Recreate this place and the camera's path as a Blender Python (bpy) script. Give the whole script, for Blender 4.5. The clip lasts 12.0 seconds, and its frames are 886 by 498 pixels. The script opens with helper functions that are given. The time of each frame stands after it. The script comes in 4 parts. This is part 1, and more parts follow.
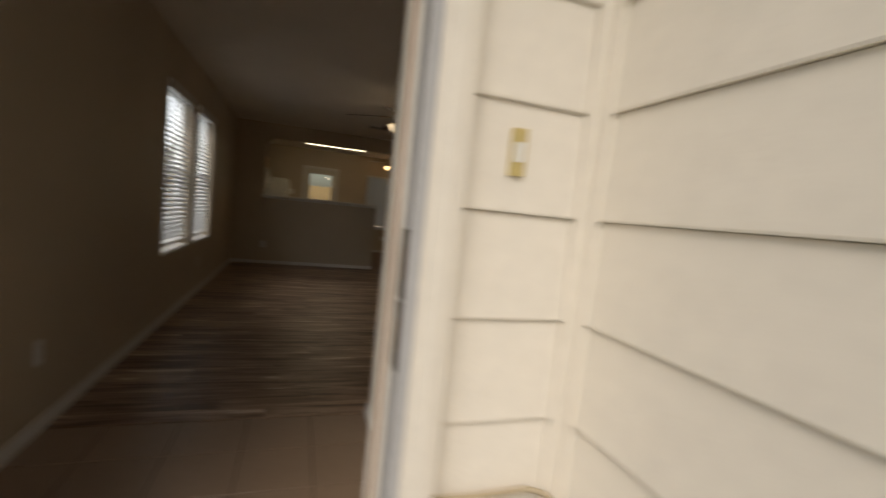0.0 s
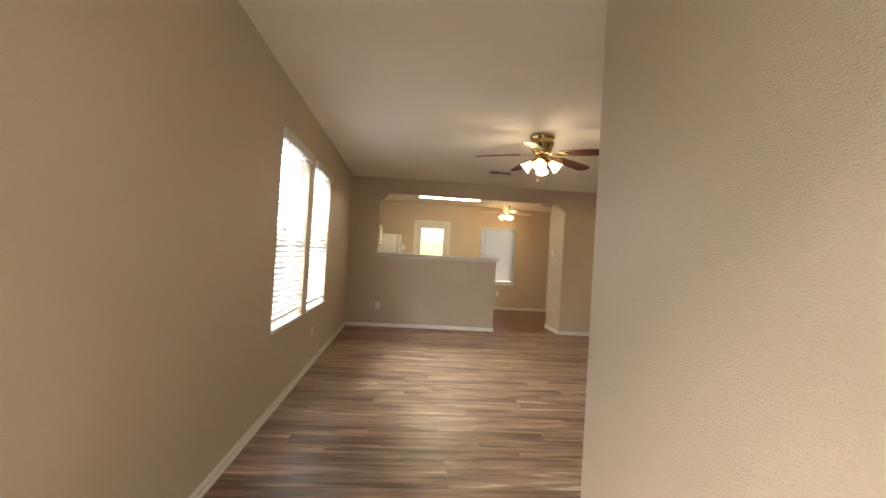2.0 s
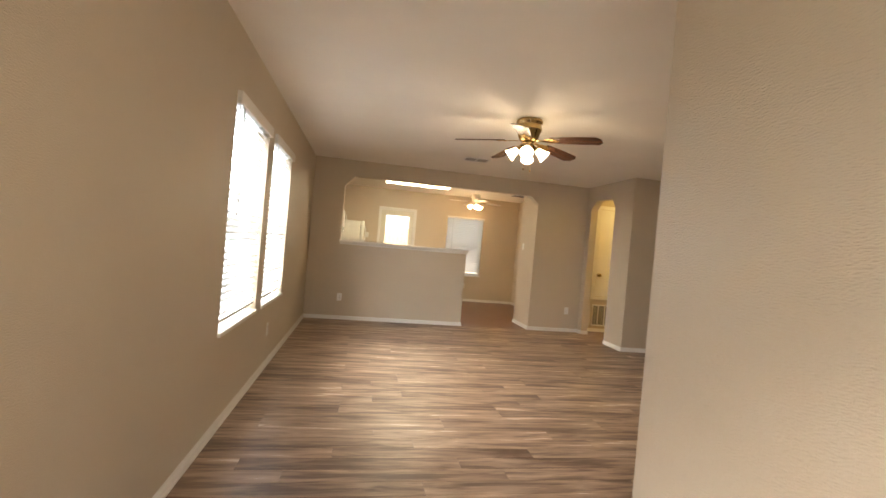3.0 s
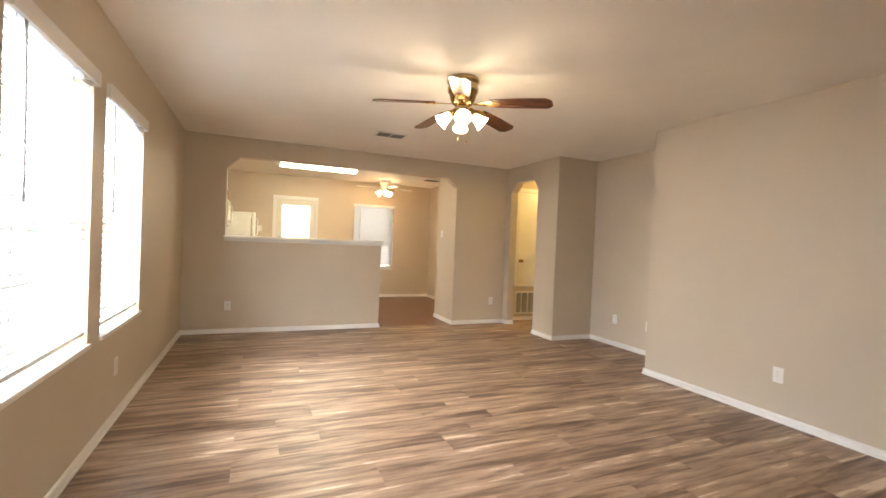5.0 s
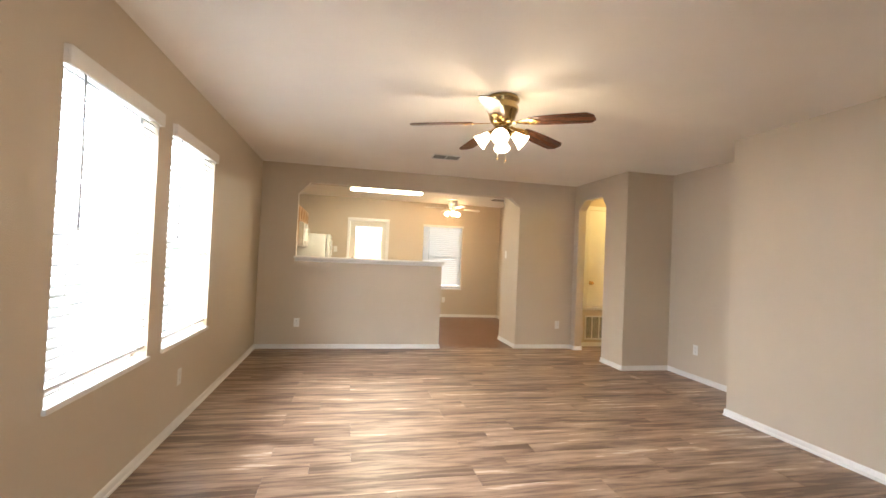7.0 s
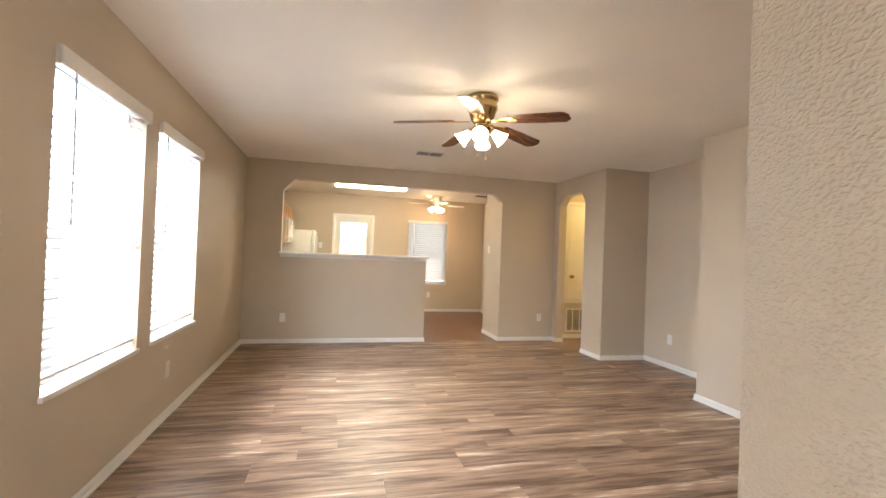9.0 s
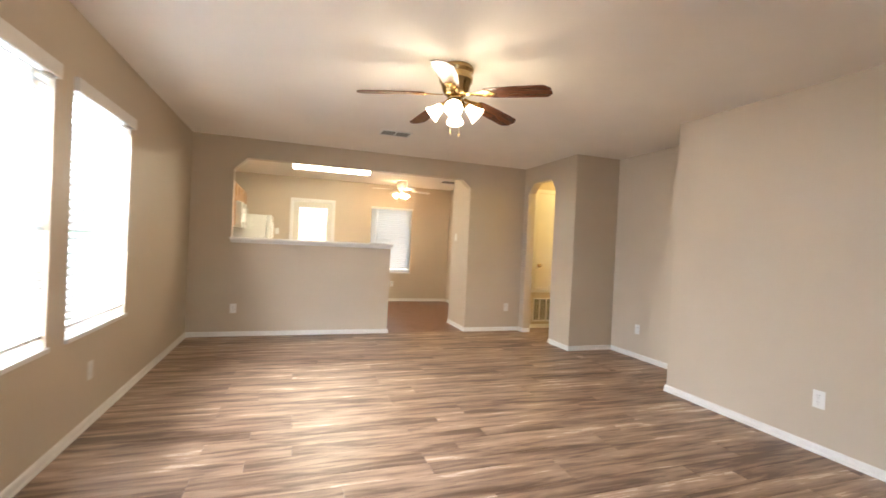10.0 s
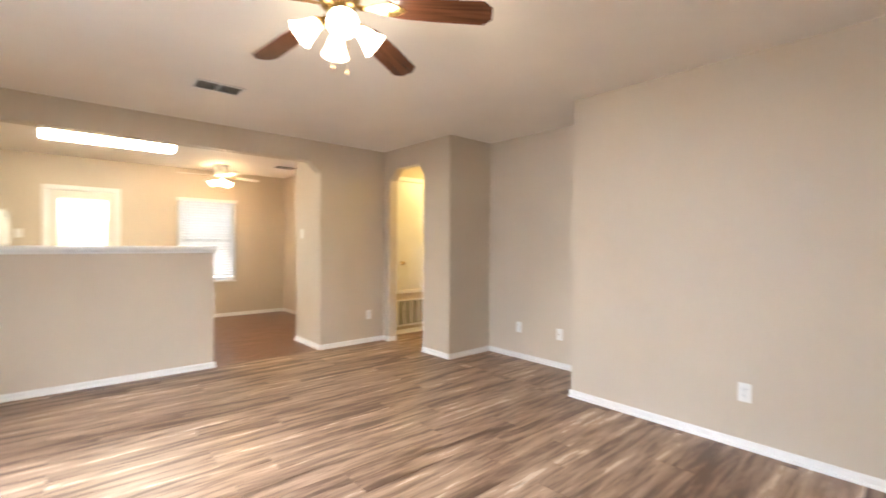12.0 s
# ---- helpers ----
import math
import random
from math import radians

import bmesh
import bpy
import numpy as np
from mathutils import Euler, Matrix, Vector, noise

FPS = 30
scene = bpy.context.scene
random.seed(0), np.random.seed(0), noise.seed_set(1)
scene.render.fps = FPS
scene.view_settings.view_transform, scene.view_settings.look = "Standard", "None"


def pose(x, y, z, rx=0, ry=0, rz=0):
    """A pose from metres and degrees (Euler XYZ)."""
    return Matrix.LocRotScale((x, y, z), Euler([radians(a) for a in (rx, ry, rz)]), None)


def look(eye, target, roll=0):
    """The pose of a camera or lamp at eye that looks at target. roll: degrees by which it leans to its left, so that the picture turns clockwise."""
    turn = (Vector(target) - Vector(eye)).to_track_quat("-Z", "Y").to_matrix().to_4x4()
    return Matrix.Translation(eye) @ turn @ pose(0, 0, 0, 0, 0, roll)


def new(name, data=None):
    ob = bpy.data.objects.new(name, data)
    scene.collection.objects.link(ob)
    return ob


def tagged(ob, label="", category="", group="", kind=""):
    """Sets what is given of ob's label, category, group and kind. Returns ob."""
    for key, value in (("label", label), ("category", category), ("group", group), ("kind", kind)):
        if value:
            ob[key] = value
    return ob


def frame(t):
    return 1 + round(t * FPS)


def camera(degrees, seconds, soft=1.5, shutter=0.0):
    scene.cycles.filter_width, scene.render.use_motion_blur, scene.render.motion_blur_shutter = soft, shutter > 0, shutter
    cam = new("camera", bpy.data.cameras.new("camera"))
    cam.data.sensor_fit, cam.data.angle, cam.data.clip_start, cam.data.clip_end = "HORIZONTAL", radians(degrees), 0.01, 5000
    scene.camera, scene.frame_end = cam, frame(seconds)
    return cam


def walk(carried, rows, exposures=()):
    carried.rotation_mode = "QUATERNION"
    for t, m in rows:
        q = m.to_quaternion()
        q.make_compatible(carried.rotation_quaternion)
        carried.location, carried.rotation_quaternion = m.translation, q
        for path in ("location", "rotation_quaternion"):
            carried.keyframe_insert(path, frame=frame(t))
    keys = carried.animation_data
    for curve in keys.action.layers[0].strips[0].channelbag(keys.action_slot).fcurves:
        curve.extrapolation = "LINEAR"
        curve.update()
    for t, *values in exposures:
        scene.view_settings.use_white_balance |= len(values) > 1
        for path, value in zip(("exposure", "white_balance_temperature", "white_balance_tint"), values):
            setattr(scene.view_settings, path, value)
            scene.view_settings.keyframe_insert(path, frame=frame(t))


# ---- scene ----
cam = camera(90.6, 12.0, 1.5, 0.5)
PATH = [
    (0, (1.079, -0.271, 1.188), (1.711, 1.62, 1.028), 5.8),
    (0.1, (1.055, -0.209, 1.192), (1.554, 1.72, 1.02), 4.4),
    (0.2, (1.037, -0.16, 1.19), (1.455, 1.789, 1.025), 4.0),
    (0.3, (1.014, -0.09, 1.191), (1.336, 1.878, 1.023), 3.6),
    (0.4, (0.994, -0.04, 1.191), (1.279, 1.933, 1.027), 3.5),
    (0.5, (0.984, 0.01, 1.192), (1.254, 1.986, 1.043), 3.3),
    (0.6, (0.956, 0.084, 1.194), (1.236, 2.062, 1.087), 2.9),
    (0.7, (0.943, 0.143, 1.202), (1.215, 2.123, 1.116), 2.8),
    (0.8, (0.924, 0.227, 1.217), (1.181, 2.21, 1.161), 3.1),
    (1, (0.92, 0.269, 1.227), (1.172, 2.253, 1.19), 3.3),
    (1.5, (0.893, 0.557, 1.241), (1.009, 2.553, 1.254), 2.6),
    (2, (0.912, 0.75, 1.223), (1.083, 2.742, 1.252), 3.4),
    (2.5, (0.868, 0.937, 1.257), (1.136, 2.919, 1.267), 4.9),
    (4.3, (0.718, 1.674, 1.248), (1.426, 3.544, 1.202), 3.8),
    (4.5, (0.754, 1.738, 1.254), (1.53, 3.582, 1.231), 3.7),
    (5, (0.818, 1.965, 1.244), (1.602, 3.805, 1.212), 2.4),
    (5.5, (0.917, 2.113, 1.262), (1.638, 3.979, 1.278), 2.3),
    (6, (1.031, 2.1, 1.252), (1.834, 3.932, 1.254), 3.0),
    (6.5, (1.081, 2.046, 1.261), (1.732, 3.937, 1.284), 3.9),
    (6.7, (1.15, 1.998, 1.279), (1.578, 3.951, 1.318), 3.1),
    (8.5, (1.141, 1.789, 1.289), (1.599, 3.735, 1.324), 0.1),
    (9, (1.146, 1.812, 1.264), (1.628, 3.753, 1.288), 2.2),
    (9.5, (1.176, 1.941, 1.271), (1.656, 3.882, 1.216), 1.5),
    (10, (1.178, 2.094, 1.241), (1.825, 3.986, 1.222), 2.7),
    (10.5, (1.14, 2.35, 1.262), (1.921, 4.191, 1.278), 1.6),
    (11, (1.156, 2.649, 1.247), (1.914, 4.5, 1.265), 0.3),
    (11.5, (1.189, 2.96, 1.258), (2.12, 4.73, 1.245), 2.9),
    (12, (1.275, 3.185, 1.255), (2.592, 4.69, 1.232), 0.4),
]

EXPOSURE = [(0.0, -0.68, 6550, 10), (0.5, -0.62, 6600, 10), (0.8, 0.1, 6600, 10), (1.0, 0.8, 6400, 10), (1.2, 1.45, 6400, 10), (1.5, 1.97, 6300, 10), (2.0, 2.3, 6350, 10),
            (2.7, 2.55, 6300, 10), (4.3, 3.05, 6150, 10), (5.2, 3.08, 5950, 10), (6.7, 3.13, 5800, 10), (8.7, 3.08, 5650, 10), (9.5, 3.13, 5650, 10), (11.0, 3.30, 5650, 10), (12.0, 3.45, 5450, 10)]
walk(cam, [(t, look(eye, target, roll)) for t, eye, target, roll in PATH], EXPOSURE)

# ---------------------------------------------------------------- sizes
CEIL = 2.44
XL, XR, XN = 0.0, 4.465, 5.107          # window wall, right wall, back of the recess
YF, YI, YO = 8.0, 0.503, 0.39           # half wall, inside and outside of the front wall
YB = 11.21                              # back wall of the kitchen
HX, HY = 1.534, 2.155                   # end corner of the entry wall
OPEN_L, OPEN_R, HALF_R, COL_Y = 0.46, 3.58, 2.44, 8.71
DIN_X = 4.40                            # right wall of the dining corner
W1, W2, WZ = (3.955, 4.86), (5.065, 5.978), (0.613, 2.066)
BW, BWZ = (2.69, 3.562), (0.61, 1.966)
FAN = (2.17, 4.89)

# ---------------------------------------------------------------- light
world = bpy.data.worlds.new("sky")
scene.world = world
world.use_nodes = True
wn = world.node_tree.nodes
sky = wn.new("ShaderNodeTexSky")
sky.sky_type = "NISHITA"
sky.sun_disc = False
sky.sun_elevation, sky.sun_rotation = radians(47), radians(215)
sky.air_density, sky.dust_density = 1.3, 3.0
world.node_tree.links.new(sky.outputs[0], wn["Background"].inputs[0])
wn["Background"].inputs[1].default_value = 0.15

sun = new("sun", bpy.data.lights.new("sun", "SUN"))
sun.data.energy, sun.data.angle, sun.data.color = 2.6, radians(38), (1.0, 0.96, 0.92)
sun.matrix_world = look((-5.25, -7.5, 9.8), (0, 0, 0))


def area_lamp(name, eye, target, w, h, power, color):
    ob = new(name, bpy.data.lights.new(name, "AREA"))
    ob.data.shape, ob.data.size, ob.data.size_y = "RECTANGLE", w, h
    ob.data.energy, ob.data.color = power, color
    ob.matrix_world = look(eye, target)
    return ob


DAY = (0.93, 0.96, 1.0)
area_lamp("daylight_window_1", (-0.50, sum(W1) / 2, 1.65), (2.3, sum(W1) / 2, 0.5), 0.92, 1.45, 13.5, DAY)
area_lamp("daylight_window_2", (-0.50, sum(W2) / 2, 1.65), (2.3, sum(W2) / 2, 0.5), 0.92, 1.45, 13.5, DAY)
area_lamp("daylight_window_3", (sum(BW) / 2, YB + 0.32, 1.3), (sum(BW) / 2, 5, 1.3), 0.86, 1.38, 1.1, DAY)
hall_lamp = new("hall_lamp", bpy.data.lights.new("hall_lamp", "POINT"))
hall_lamp.data.energy, hall_lamp.data.color, hall_lamp.data.shadow_soft_size = 4.2, (1.0, 0.70, 0.22), 0.12
hall_lamp.location = (5.75, 7.35, 2.25)


for k in range(4):
    a = radians(-112 + 90 * k)
    bulb = new("fan_bulb", bpy.data.lights.new("fan_bulb", "POINT"))
    bulb.data.energy, bulb.data.color, bulb.data.shadow_soft_size = 0.62, (1.0, 0.78, 0.52), 0.05
    bulb.location = (FAN[0] + 0.178 * math.cos(a), FAN[1] + 0.178 * math.sin(a), CEIL - 0.365)


# ---------------------------------------------------------------- materials
def node_mat(name):
    m = bpy.data.materials.new(name)
    m.use_nodes = True
    nt = m.node_tree
    return m, nt, nt.nodes["Principled BSDF"]


def plain(name, color, rough=0.5, metal=0.0, vary=0.05, scale=6.0, bump=0.0, bump_scale=200.0, detail=3.0, coat=0.0):
    """A painted or moulded surface: slight tone changes at two scales and a fine relief."""
    m, nt, b = node_mat(name)
    L, N = nt.links.new, nt.nodes.new
    tc = N("ShaderNodeTexCoord")
    n1, n2 = N("ShaderNodeTexNoise"), N("ShaderNodeTexNoise")
    n1.inputs["Scale"].default_value, n1.inputs["Detail"].default_value = scale, 4
    n2.inputs["Scale"].default_value, n2.inputs["Detail"].default_value = scale * 9, detail
    L(tc.outputs["Object"], n1.inputs["Vector"]), L(tc.outputs["Object"], n2.inputs["Vector"])
    mix = N("ShaderNodeMath")
    mix.operation = "ADD"
    L(n1.outputs[0], mix.inputs[0]), L(n2.outputs[0], mix.inputs[1])
    ramp = N("ShaderNodeMapRange")
    ramp.inputs["From Min"].default_value, ramp.inputs["From Max"].default_value = 0.6, 1.4
    ramp.inputs["To Min"].default_value, ramp.inputs["To Max"].default_value = 1 - vary, 1 + vary
    L(mix.outputs[0], ramp.inputs["Value"])
    hsv = N("ShaderNodeHueSaturation")
    hsv.inputs["Color"].default_value = (*color, 1)
    L(ramp.outputs[0], hsv.inputs["Value"])
    L(hsv.outputs[0], b.inputs["Base Color"])
    rr = N("ShaderNodeMapRange")
    rr.inputs["From Min"].default_value, rr.inputs["From Max"].default_value = 0.3, 0.7
    rr.inputs["To Min"].default_value, rr.inputs["To Max"].default_value = max(rough - 0.06, 0.02), min(rough + 0.06, 1)
    L(n1.outputs[0], rr.inputs["Value"]), L(rr.outputs[0], b.inputs["Roughness"])
    b.inputs["Metallic"].default_value = metal
    b.inputs["Coat Weight"].default_value = coat
    if bump:
        n3 = N("ShaderNodeTexNoise")
        n3.inputs["Scale"].default_value, n3.inputs["Detail"].default_value = bump_scale, 2.0
        L(tc.outputs["Object"], n3.inputs["Vector"])
        bp = N("ShaderNodeBump")
        bp.inputs["Strength"].default_value, bp.inputs["Distance"].default_value = bump, 0.004
        L(n3.outputs[0], bp.inputs["Height"]), L(bp.outputs[0], b.inputs["Normal"])
    return m


def wall_paint(name, color, rough, size=75.0, strength=0.45):
    """Matt paint over sprayed orange-peel plaster."""
    m, nt, b = node_mat(name)
    L, N = nt.links.new, nt.nodes.new
    tc = N("ShaderNodeTexCoord")
    n1 = N("ShaderNodeTexNoise")
    n1.inputs["Scale"].default_value, n1.inputs["Detail"].default_value = 0.9, 5
    n2 = N("ShaderNodeTexNoise")
    n2.inputs["Scale"].default_value, n2.inputs["Detail"].default_value = size, 1.2
    for n in (n1, n2):
        L(tc.outputs["Object"], n.inputs["Vector"])
    rg = N("ShaderNodeMapRange")
    rg.inputs["From Min"].default_value, rg.inputs["From Max"].default_value = 0.3, 0.7
    rg.inputs["To Min"].default_value, rg.inputs["To Max"].default_value = 0.95, 1.05
    L(n1.outputs[0], rg.inputs["Value"])
    hsv = N("ShaderNodeHueSaturation")
    hsv.inputs["Color"].default_value = (*color, 1)
    L(rg.outputs[0], hsv.inputs["Value"]), L(hsv.outputs[0], b.inputs["Base Color"])
    peel = N("ShaderNodeMapRange")
    peel.interpolation_type = "SMOOTHSTEP"
    peel.inputs["From Min"].default_value, peel.inputs["From Max"].default_value = 0.38, 0.78
    L(n2.outputs[0], peel.inputs["Value"])
    bp = N("ShaderNodeBump")
    bp.inputs["Strength"].default_value, bp.inputs["Distance"].default_value = strength, 0.003
    L(peel.outputs[0], bp.inputs["Height"]), L(bp.outputs[0], b.inputs["Normal"])
    b.inputs["Roughness"].default_value = rough
    return m


def plank_mat(name, dark, mid, light, rough):
    """Printed wood planks: long streaks along each board, its own tone a board."""
    m, nt, b = node_mat(name)
    L, N = nt.links.new, nt.nodes.new
    tc, info = N("ShaderNodeTexCoord"), N("ShaderNodeObjectInfo")
    mul = N("ShaderNodeVectorMath")
    mul.operation = "MULTIPLY_ADD"
    mul.inputs[1].default_value = (1, 1, 1)
    comb = N("ShaderNodeCombineXYZ")
    k = N("ShaderNodeMath")
    k.operation = "MULTIPLY"
    k.inputs[1].default_value = 61.0
    L(info.outputs["Random"], k.inputs[0])
    for i in range(3):
        L(k.outputs[0], comb.inputs[i])
    L(tc.outputs["Object"], mul.inputs[0]), L(comb.outputs[0], mul.inputs[2])

    def streak(sx, sy, detail, rough_, dist):
        mp = N("ShaderNodeMapping")
        mp.inputs["Scale"].default_value = (sx, sy, 4)
        L(mul.outputs[0], mp.inputs["Vector"])
        n = N("ShaderNodeTexNoise")
        n.inputs["Scale"].default_value, n.inputs["Detail"].default_value = 1.0, detail
        n.inputs["Roughness"].default_value, n.inputs["Distortion"].default_value = rough_, dist
        L(mp.outputs[0], n.inputs["Vector"])
        return n.outputs[0]

    broad, fine, cloud = streak(2.1, 18, 3, 0.55, 0.5), streak(6, 120, 5, 0.7, 0.3), streak(1.3, 8.0, 2, 0.5, 0.1)
    s1 = N("ShaderNodeMath")
    s1.operation = "MULTIPLY_ADD"
    s1.inputs[1].default_value = 0.34
    L(fine, s1.inputs[0]), L(broad, s1.inputs[2])
    s2 = N("ShaderNodeMath")
    s2.operation = "MULTIPLY_ADD"
    s2.inputs[1].default_value = 0.55
    L(cloud, s2.inputs[0]), L(s1.outputs[0], s2.inputs[2])
    s3 = N("ShaderNodeMath")
    s3.operation = "MULTIPLY_ADD"
    s3.inputs[1].default_value = 0.16
    L(info.outputs["Random"], s3.inputs[0]), L(s2.outputs[0], s3.inputs[2])
    ramp = N("ShaderNodeValToRGB")
    e = ramp.color_ramp.elements
    e[0].color, e[1].color = (*dark, 1), (*light, 1)
    x = e.new(0.48)
    x.color = (*mid, 1)
    half = N("ShaderNodeMapRange")
    half.inputs["From Min"].default_value, half.inputs["From Max"].default_value = 0.80, 1.26
    L(s3.outputs[0], half.inputs["Value"])
    e[0].position, x.position, e[1].position = 0.08, 0.48, 0.92
    L(half.outputs[0], ramp.inputs[0])
    fleck = streak(3.6, 40, 2, 0.5, 0.8)
    cut = N("ShaderNodeMapRange")
    cut.interpolation_type = "SMOOTHSTEP"
    cut.inputs["From Min"].default_value, cut.inputs["From Max"].default_value = 0.60, 0.74
    cut.inputs["To Max"].default_value = 0.55
    L(fleck, cut.inputs["Value"])
    blend = N("ShaderNodeMix")
    blend.data_type = "RGBA"
    L(cut.outputs[0], blend.inputs["Factor"])
    colours = [i for i in blend.inputs if i.type == "RGBA"]
    colours[1].default_value = (*[0.8 * v for v in dark], 1)
    L(ramp.outputs[0], colours[0])
    L([o for o in blend.outputs if o.type == "RGBA"][0], b.inputs["Base Color"])
    rr = N("ShaderNodeMapRange")
    rr.inputs["To Min"].default_value, rr.inputs["To Max"].default_value = rough - 0.07, rough + 0.09
    L(fine, rr.inputs["Value"]), L(rr.outputs[0], b.inputs["Roughness"])
    bp = N("ShaderNodeBump")
    bp.inputs["Strength"].default_value, bp.inputs["Distance"].default_value = 0.05, 0.002
    L(fine, bp.inputs["Height"]), L(bp.outputs[0], b.inputs["Normal"])
    return m


def wood_mat(name, dark, light, rough, axis=0, size=1.0):
    """Stained wood with grain along one axis of the thing."""
    m, nt, b = node_mat(name)
    L, N = nt.links.new, nt.nodes.new
    tc = N("ShaderNodeTexCoord")
    mp = N("ShaderNodeMapping")
    sc = [38 * size, 38 * size, 38 * size]
    sc[axis] = 2.2 * size
    mp.inputs["Scale"].default_value = sc
    n = N("ShaderNodeTexNoise")
    n.inputs["Scale"].default_value, n.inputs["Detail"].default_value, n.inputs["Distortion"].default_value = 1.0, 6, 0.6
    L(tc.outputs["Object"], mp.inputs["Vector"]), L(mp.outputs[0], n.inputs["Vector"])
    ramp = N("ShaderNodeValToRGB")
    ramp.color_ramp.elements[0].position, ramp.color_ramp.elements[0].color = 0.3, (*dark, 1)
    ramp.color_ramp.elements[1].position, ramp.color_ramp.elements[1].color = 0.72, (*light, 1)
    L(n.outputs[0], ramp.inputs[0]), L(ramp.outputs[0], b.inputs["Base Color"])
    b.inputs["Roughness"].default_value = rough
    bp = N("ShaderNodeBump")
    bp.inputs["Strength"].default_value, bp.inputs["Distance"].default_value = 0.15, 0.002
    L(n.outputs[0], bp.inputs["Height"]), L(bp.outputs[0], b.inputs["Normal"])
    return m


def glow_mat(name, color, strength, base=(0.9, 0.9, 0.88)):
    m, nt, b = node_mat(name)
    b.inputs["Base Color"].default_value = (*base, 1)
    b.inputs["Roughness"].default_value = 0.35
    b.inputs["Emission Color"].default_value = (*color, 1)
    b.inputs["Emission Strength"].default_value = strength
    return m


def glass_mat(name, tint=(1, 1, 1), rough=0.0):
    m, nt, b = node_mat(name)
    b.inputs["Base Color"].default_value = (*tint, 1)
    b.inputs["Transmission Weight"].default_value = 1.0
    b.inputs["Roughness"].default_value = rough
    b.inputs["IOR"].default_value = 1.45
    return m


def slat_mat(name):
    """White faux-wood slats, a little of the daylight coming through."""
    m, nt, b = node_mat(name)
    L, N = nt.links.new, nt.nodes.new
    b.inputs["Base Color"].default_value = (0.76, 0.76, 0.75, 1)
    b.inputs["Roughness"].default_value = 0.45
    tr = N("ShaderNodeBsdfTranslucent")
    tr.inputs["Color"].default_value = (0.85, 0.83, 0.78, 1)
    mx = N("ShaderNodeMixShader")
    mx.inputs[0].default_value = 0.12
    L(b.outputs[0], mx.inputs[1]), L(tr.outputs[0], mx.inputs[2])
    L(mx.outputs[0], nt.nodes["Material Output"].inputs["Surface"])
    return m


M_WALL = wall_paint("beige_wall_paint", (0.565, 0.47, 0.345), 0.30, 260.0, 0.55)
M_CEIL = wall_paint("ceiling_paint", (0.87, 0.815, 0.73), 0.8, 70, 0.15)
M_TRIM = plain("white_trim_paint", (0.76, 0.73, 0.68), 0.35, vary=0.03)
M_WHITE = plain("white_plastic", (0.80, 0.78, 0.73), 0.3, vary=0.02)
M_DARK = plain("dark_slot", (0.02, 0.018, 0.015), 0.6)
M_PLANK = plank_mat("brown_wood_planks", (0.115, 0.060, 0.034), (0.48, 0.330, 0.215), (0.70, 0.575, 0.45), 0.36)
M_PLANK_K = plank_mat("reddish_wood_planks", (0.13, 0.055, 0.03), (0.19, 0.088, 0.05), (0.26, 0.135, 0.08), 0.28)
M_SUB = plain("dark_underlay", (0.06, 0.045, 0.035), 0.8)
M_TILE = plain("beige_ceramic_tile", (0.34, 0.24, 0.16), 0.4, vary=0.05, scale=3, bump=0.1, bump_scale=60)
M_GROUT = plain("brown_grout", (0.12, 0.085, 0.06), 0.9, vary=0.15, scale=20)
M_SLAT = slat_mat("white_blind_slat")
M_VINYL = plain("white_vinyl_frame", (0.82, 0.82, 0.80), 0.35, vary=0.02)
M_WAND = plain("clear_grey_plastic", (0.56, 0.56, 0.53), 0.25)
M_GLASS = glass_mat("window_glass")
M_BRASS = plain("antique_brass", (0.46, 0.33, 0.15), 0.22, 1.0, vary=0.12, scale=12)
M_BRIGHT = plain("polished_brass", (0.80, 0.58, 0.22), 0.14, 1.0, vary=0.05)
M_BLADE = wood_mat("cherry_fan_blade", (0.045, 0.016, 0.008), (0.15, 0.058, 0.026), 0.25, 0, 0.9)
M_SHADE = glow_mat("frosted_lamp_glass", (1.0, 0.76, 0.45), 1.6)
M_SHADE2 = glow_mat("small_frosted_lamp_glass", (1.0, 0.62, 0.28), 7.0)
M_TUBE = glow_mat("fluorescent_diffuser", (1.0, 0.84, 0.55), 6.2)
M_DOOR = wood_mat("brown_stained_door", (0.085, 0.036, 0.016), (0.24, 0.115, 0.05), 0.4, 2, 1.2)
M_OAK = wood_mat("honey_oak_cabinet", (0.29, 0.14, 0.04), (0.49, 0.27, 0.09), 0.4, 2, 1.0)
M_FRIDGE = plain("white_enamel", (0.74, 0.73, 0.66), 0.25, vary=0.02, bump=0.05, bump_scale=300)
M_BLACK = plain("black_plastic", (0.012, 0.012, 0.013), 0.4, vary=0.1)
M_GREY = plain("grey_label", (0.55, 0.55, 0.55), 0.5)
M_SIDING = plain("cream_siding_paint", (0.82, 0.755, 0.65), 0.55, vary=0.05, scale=3, bump=0.15, bump_scale=90)
M_JAMB = plain("white_door_jamb", (0.76, 0.74, 0.71), 0.45, vary=0.05)
M_RAWWOOD = wood_mat("bare_mortise_wood", (0.20, 0.10, 0.045), (0.36, 0.20, 0.10), 0.8, 2, 1.0)
M_GRILLE = plain("grey_louvre_paint", (0.48, 0.45, 0.39), 0.6)
M_AGED = plain("aged_dark_brass", (0.10, 0.07, 0.045), 0.45, 0.6, vary=0.2, scale=40)
M_BELL = plain("yellowed_bell_plate", (0.55, 0.43, 0.17), 0.35, vary=0.08)
